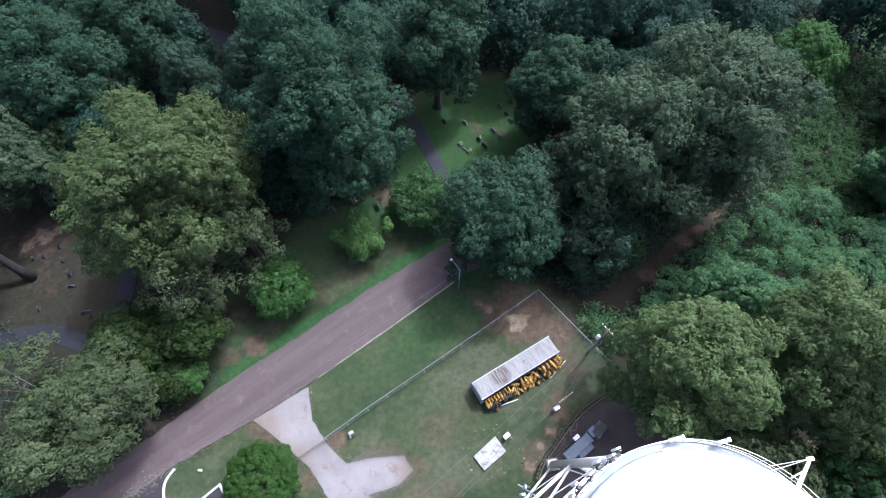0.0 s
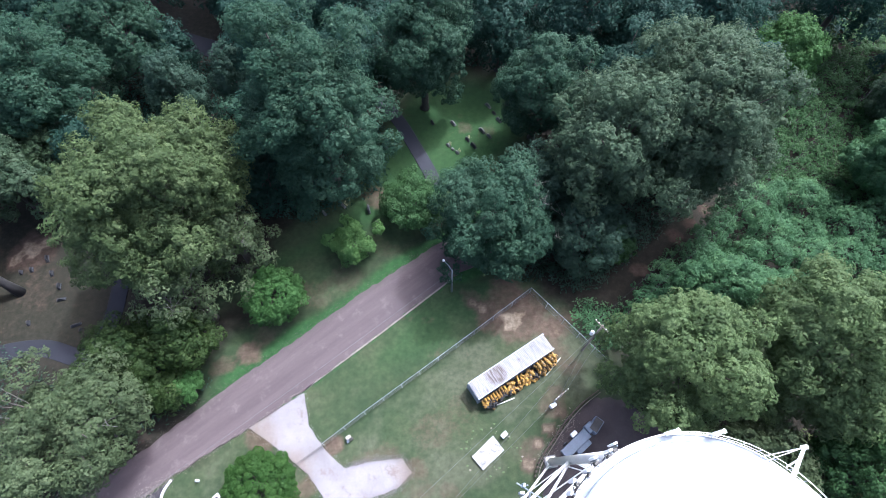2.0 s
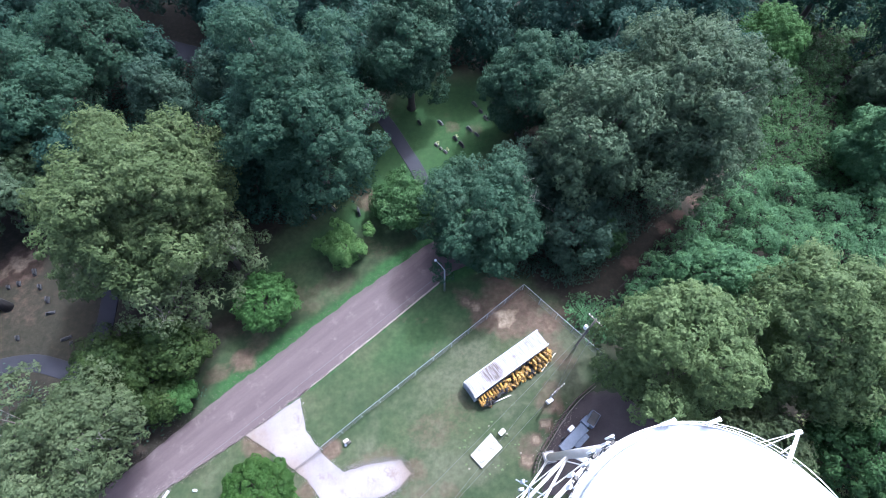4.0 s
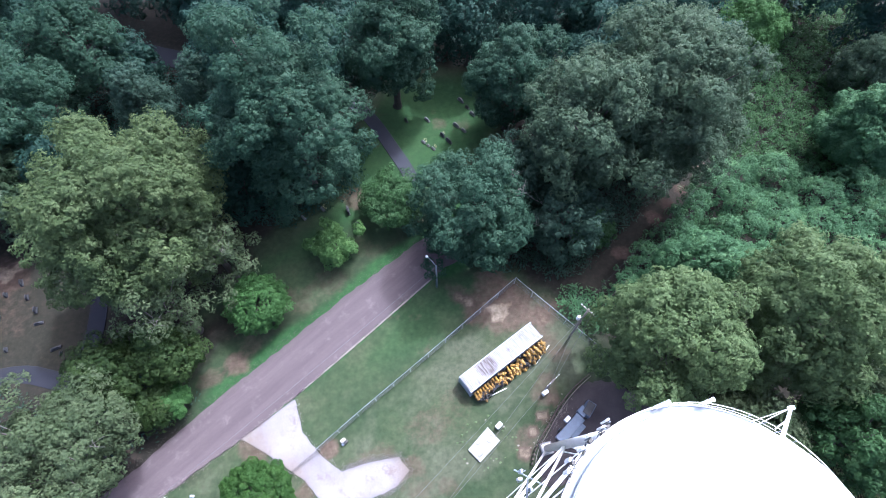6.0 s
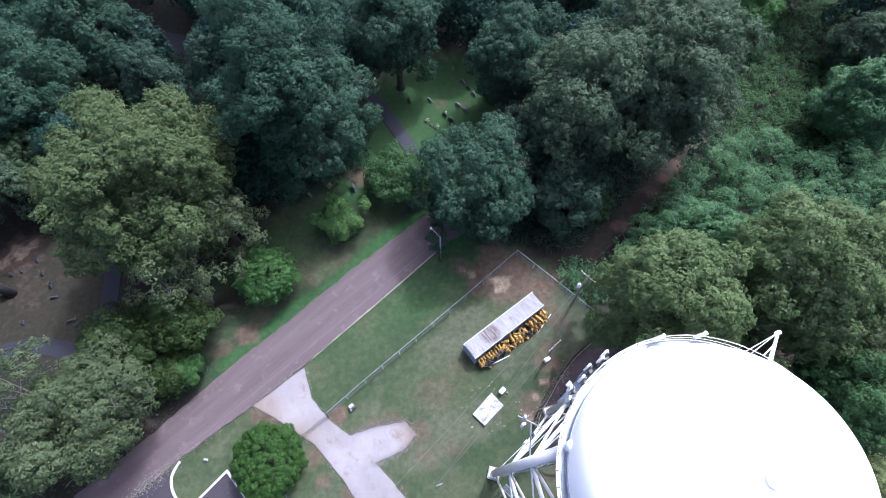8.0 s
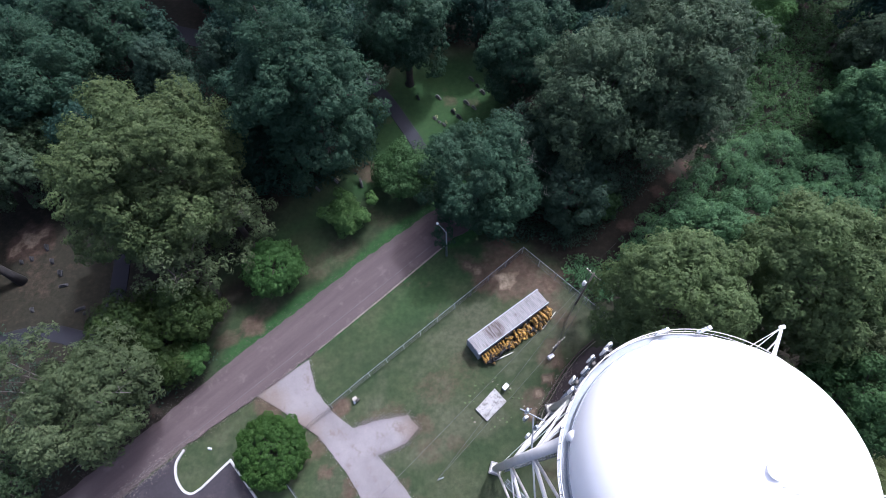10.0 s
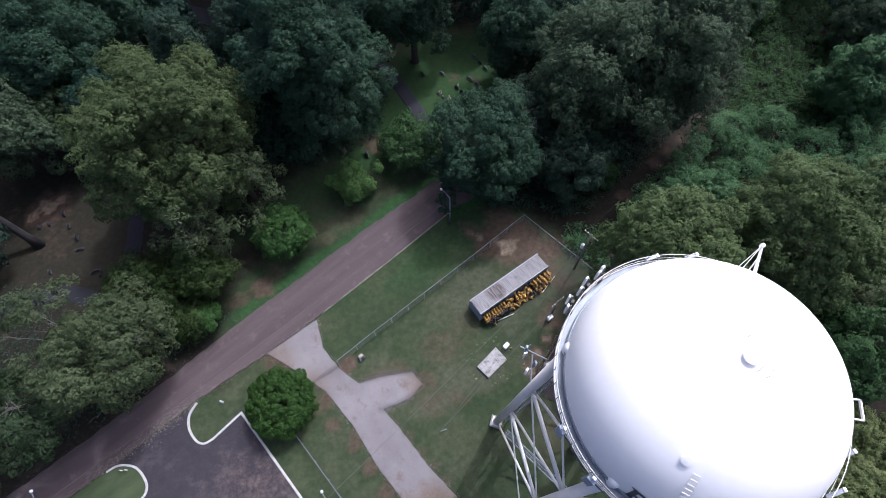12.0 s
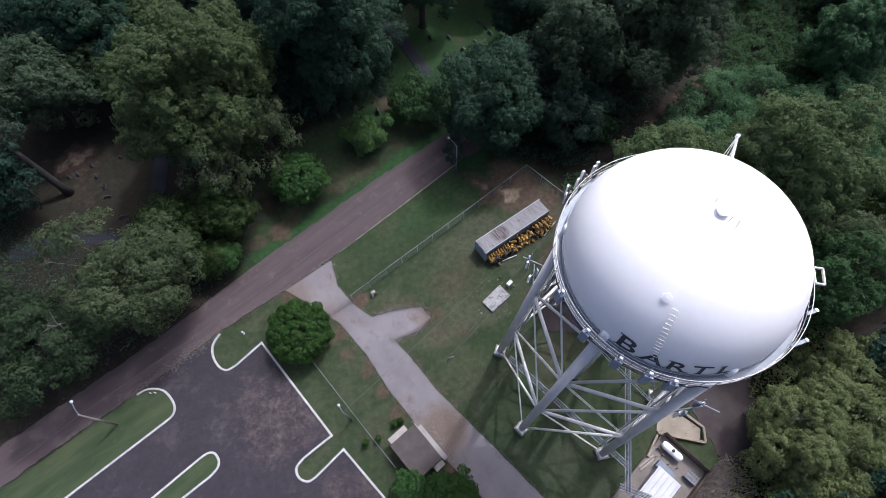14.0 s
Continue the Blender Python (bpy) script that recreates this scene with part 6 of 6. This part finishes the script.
# ---- brick shed ----
c = Vector((-6.75, -13.4, 0))
shed = thing("brick_shed", c.x, c.y, 0, -53.5, "small brick shed with a flat shingled roof", "shed")
part("walls", boxes((0, 0, 1.2, 4.5, 3.2, 2.5)), BRICK_RED, shed)
part("roof", boxes((0, 0, 2.55, 5.3, 3.9, 0.14), bevel=0.02), SHINGLE, shed, "brown-grey shingled roof")
for k in range(9):
    part("shingle_course", boxes((0, -1.74 + 0.435 * k, 2.63, 5.28, 0.42, 0.02)), SHINGLE, shed)
part("fascia", boxes((0, 2.0, 2.5, 5.3, 0.1, 0.24)), CREAM, shed)
part("ledge", boxes((0.3, 2.35, 0.5, 5.2, 0.55, 1.0), bevel=0.03), CONCRETE, shed)
part("lean_to", boxes((-3.1, -0.4, 1.95, 0.75, 2.6, 0.12), bevel=0.02), CREAM, shed, "pale lean-to roof strip")
part("lean_to_wall", boxes((-3.0, -0.4, 0.95, 0.5, 2.4, 1.9)), BRICK_RED, shed)
part("step", boxes((2.95, 1.2, 0.2, 0.7, 1.4, 0.4), bevel=0.03), CONCRETE, shed)
for x, y, s in ((-9.4, -9.6, 0.36), (-8.6, -9.3, 0.3), (-13.2, -11.6, 0.34), (-11.4, -11.2, 0.28)):
    tree(x, y, 0.9 + s, s, 0.1, "bush", int(-x * 10), "small weedy shrub along the low fence", name="shrub", lobes=8, lobe=0.3, leaf_size=(0.1, 0.22), clump=(0.15, 0.25), per=18)

# kerb along the road and debris on its shoulder
tagged(part("road_gutter", ribbon([(-17.8, 14.95), (-7.35, 22.75), (2.5, 30.3)], 0.22, 0.08, -0.05), GUTTER), "worn pale concrete gutter along the road", "kerb", kind="structure")
for k, (x, y, turn) in enumerate(((-42.4, 6.6, 20), (-45.5, 4.4, 60), (-46.2, 3.8, 40))):
    ob = part("fallen_branch", tube(bmesh.new(), [(-0.7, 0, 0.1), (0, 0.1, 0.14), (0.8, -0.1, 0.1)], [0.08, 0.06, 0.03], 6), DEADWOOD)
    ob.matrix_basis = pose(x, y, 0, 0, 0, turn)
    tagged(ob, "pale fallen branch on the road's shoulder", "branch")


# ---- graveyard ----
def headstone(x, y, w, h, turn, mat, label, flowers=False):
    ob = thing("gravestone", x, y, 0, turn, label, "gravestone", "gravestones")
    prof = [(-w / 2, 0)] + [(w / 2 * math.cos(a), h - w * 0.25 + w * 0.25 * math.sin(a)) for a in (math.pi * (8 - k) / 8 for k in range(9))] + [(w / 2, 0)]
    bm = bmesh.new()
    f = [bm.verts.new((px, -0.1, pz)) for px, pz in prof]
    g = [bm.verts.new((px, 0.1, pz)) for px, pz in prof]
    bm.faces.new(f)
    bm.faces.new(g[::-1])
    for k in range(len(f)):
        bm.faces.new((f[k], g[k], g[(k + 1) % len(f)], f[(k + 1) % len(f)]))
    bmesh.ops.recalc_face_normals(bm, faces=bm.faces[:])
    part("stone", bm, mat, ob)
    part("plinth", boxes((0, 0, 0.06, w * 1.25, 0.42, 0.2), bevel=0.02), mat, ob)
    if flowers:
        bm = bmesh.new()
        r = random.Random(int(x * 10))
        for _ in range(12):
            bmesh.ops.create_icosphere(bm, subdivisions=1, radius=r.uniform(0.04, 0.09), matrix=Matrix.Translation((r.uniform(-0.4, 0.4), -0.45 + r.uniform(-0.2, 0.2), r.uniform(0.2, 0.45))))
        part("flowers", bm, FLOWER, ob, "bunch of yellow flowers")


DK, PL = "dark gravestone of granite or shade-toned stone standing in the grass", "pale weathered gravestone standing in the grass"
for x, y, w, h, turn, dark, fl in ((3.6, 63.8, 1.5, 0.9, 125, 1, 0), (0.2, 58.6, 0.9, 0.8, 115, 1, 0), (3.7, 58.4, 1.3, 0.6, 125, 0, 0), (9.8, 61.9, 1.4, 0.7, 125, 0, 0), (10.7, 60.3, 0.9, 0.6, 125, 1, 0), (11.4, 58.8, 1.3, 0.7, 125, 0, 0),
                                  (13.2, 61.9, 1.0, 0.8, 125, 1, 0), (8.4, 56.7, 1.4, 0.7, 125, 0, 0), (9.5, 55.5, 1.1, 0.6, 125, 0, 0), (5.9, 54.9, 1.0, 0.8, 125, 1, 1), (6.8, 53.6, 1.4, 0.9, 125, 1, 0), (2.7, 53.9, 0.8, 0.5, 125, 0, 1), (4.1, 52.4, 0.8, 0.5, 125, 0, 1),
                                  (3.4, 53.1, 0.6, 0.4, 125, 0, 0), (-7.4, 53.6, 1.0, 0.7, 125, 0, 0), (-13.9, 42.9, 0.9, 0.8, 130, 0, 1), (-10.0, 42.1, 1.5, 1.3, 100, 1, 0), (-16.8, 41.7, 1.0, 0.7, 130, 0, 0), (-8.7, 40.0, 0.45, 0.4, 120, 0, 0),
                                  (-57.1, 35.4, 1.2, 0.8, 110, 0, 0), (-58.9, 33.7, 0.8, 0.7, 110, 1, 0), (-55.8, 33.0, 0.9, 0.7, 110, 0, 0), (-54.1, 30.9, 1.0, 0.9, 100, 1, 0), (-53.3, 28.9, 1.3, 0.5, 190, 0, 0), (-50.2, 25.0, 1.5, 0.5, 20, 1, 0),
                                  (-56.9, 25.5, 0.8, 0.6, 110, 0, 0), (-60.3, 33.3, 0.7, 0.6, 110, 0, 0), (-49.4, 24.3, 0.5, 0.4, 100, 0, 0), (-52.6, 36.5, 0.6, 0.6, 110, 0, 0)):
    # left of x = -48 pale stones are dark too, standing in for shade
    headstone(x, y, w * 0.78, h * 0.85, turn, STONE_DARK_SHADED if dark or x < -48 else STONE_PALE, DK if dark or x < -48 else PL, bool(fl))
ob = thing("leaning_tree", -59.5, 30.2, 0, 0, "leaning tree trunk with shade-darkened bark in the graveyard", "tree")
part("trunk", tube(bmesh.new(), [(0, 0, -0.3), (-0.6, 0.4, 2.5), (-2.2, 1.5, 7), (-3.6, 2.6, 11)], [0.8, 0.55, 0.42, 0.25], 12), BARK_SHADED, ob, smooth=True)
r = np.random.RandomState(77)
cc = np.array([-3.6, 2.6, 12.5]) + unit(90, r) * np.array([4.2, 4.2, 2.8]) * r.rand(90, 1) ** 0.35
v, f = tuft_leaves(cc, 0.5 + 0.5 * r.rand(90), normed(cc - np.array([-3.6, 2.6, 11.0])), 26, 0.3, 0.55, r)
link("crown", raw_mesh("crown", v, f), LEAF["dark"], ob)


# ---- loose gravel along the driveway and dry brambles by the compound ----
def scatter(name, line, count, spread, size, material, label, category, seed, off_road=True):
    """Small flat stones or leaves, each with its thickness, strewn along a line."""
    r = np.random.RandomState(seed)
    at_line = np.array(line)[r.randint(0, len(line), count)] + r.randn(count, 2) * spread
    if off_road:
        at_line = at_line[poly_distance(at_line[:, 0], at_line[:, 1], ROAD_LINE) > 0]
    c = np.concatenate([at_line, np.full((len(at_line), 1), 0.048)], 1)
    v, f = leaf_quads(c, np.array([0, 0, 1.0]) + 0.2 * r.randn(len(c), 3), size[0] + (size[1] - size[0]) * r.rand(len(c)) ** 2, r)
    k = len(v)
    sides = [np.stack([f[:, a], f[:, b], f[:, b] + k], 1) for a, b in ((0, 1), (1, 2), (2, 0))] + [np.stack([f[:, a], f[:, b] + k, f[:, a] + k], 1) for a, b in ((0, 1), (1, 2), (2, 0))]
    me = raw_mesh(name, np.concatenate([v, v + np.array([0, 0, 0.025])]), np.concatenate([f + k] + sides))
    tagged(link(name, me, material), label, category, kind="stuff")


def dense(points, step):
    out = []
    for a, b in zip(points, points[1:]):
        a, b = Vector(a[:2]), Vector(b[:2])
        n = max(1, int((b - a).length / step))
        out += [tuple(a.lerp(b, k / n)) for k in range(n)]
    return out


scatter("loose_gravel", [p for p in rough_line(DRIVE, 0.0, 1, 0.12) if p[1] > -26], 4200, 0.2, (0.04, 0.13), GRAVEL, "scattered pale stones along the driveway's edges", "gravel", 91)
scatter("spur_gravel", dense([(-9.5, 1.4), (-7.4, 2.0), (-5.4, 2.7), (-3.6, 4.4), (-4.9, 6.2), (-8.6, 6.1), (-12.0, 5.4)], 0.2), 3600, 0.3, (0.03, 0.085), GRAVEL, "scattered pale stones fading into the lawn", "gravel", 98)
scatter("broken_road_edge", dense(ROAD_RIGHT[3:8], 0.2), 1500, 0.2, (0.04, 0.14), GUTTER, "crumbled pale asphalt along the road's edge", "gravel", 93, False)
scatter("crumbled_asphalt", dense([(-44.5, -3.0), (-39.8, 0.2), (-36.6, 2.5), (-33.6, 4.6)], 0.2), 900, 0.5, (0.05, 0.22), GUTTER, "crumbled pale asphalt where road and car park meet", "gravel", 97, False)
scatter("fallen_leaves", dense(ROAD_LEFT[1:8], 0.2), 3000, 0.5, (0.06, 0.14), BARK, "dry brown leaves along the road's edge", "leaves", 94, False)
scatter("rubble", dense([(-5.9, -9.6), (-4.6, -10.6), (-3.4, -12.6), (-2.0, -14.8)], 0.1), 240, 0.3, (0.06, 0.34), GUTTER, "broken pale stones along the shed's wall", "rubble", 95, False)
scatter("pit_rubble", dense([(12.4, 4.2), (13.4, 6.2), (15.6, 8.8), (17.4, 10.6)], 0.1), 420, 0.45, (0.06, 0.24), GUTTER, "broken pale stones along the timber wall", "rubble", 96, False)
rnd = random.Random(92)
bm = bmesh.new()
for _ in range(2300):
    # thickest against the boards, thinning out towards the trees
    p = K + U * (6.6 + abs(rnd.gauss(0, 2.2))) + V * rnd.uniform(-2.6, 13)
    p.z = 0
    a, h = rnd.uniform(0, 6.28), rnd.uniform(0.4, 1.9)
    q = p + Vector((math.cos(a), math.sin(a), 0)) * rnd.uniform(0.5, 1.5)
    if (q - K).dot(U) < 6.6:
        q = p + U * rnd.uniform(0.2, 1.0)
        q.z = 0
    tube(bm, [p, p.lerp(q, 0.5) + Vector((0, 0, h)), q + Vector((0, 0, h * 0.6))], [0.035, 0.026, 0.012], 3, False)
tagged(part("dry_brambles", bm, BRAMBLE), "pale leafless brambles beside the fenced compound", "brambles", kind="stuff")

# cables slung along the walkway
for az0, az1, rr, drop, seed in ((112, 200, 9.0, -0.25, 1), (118, 262, 8.9, -0.4, 2), (186, 268, 9.12, -0.15, 3)):
    r = random.Random(seed)
    n = int((az1 - az0) / 4)
    bm = tube(bmesh.new(), [polar(az0 + (az1 - az0) * k / n, rr + r.uniform(-0.08, 0.08), WALK_Z + drop + r.uniform(-0.12, 0.1)) for k in range(n + 1)], 0.04, 5, False)
    part("walkway_cable", bm, WIRE, tower, "dark cable slung along the walkway")
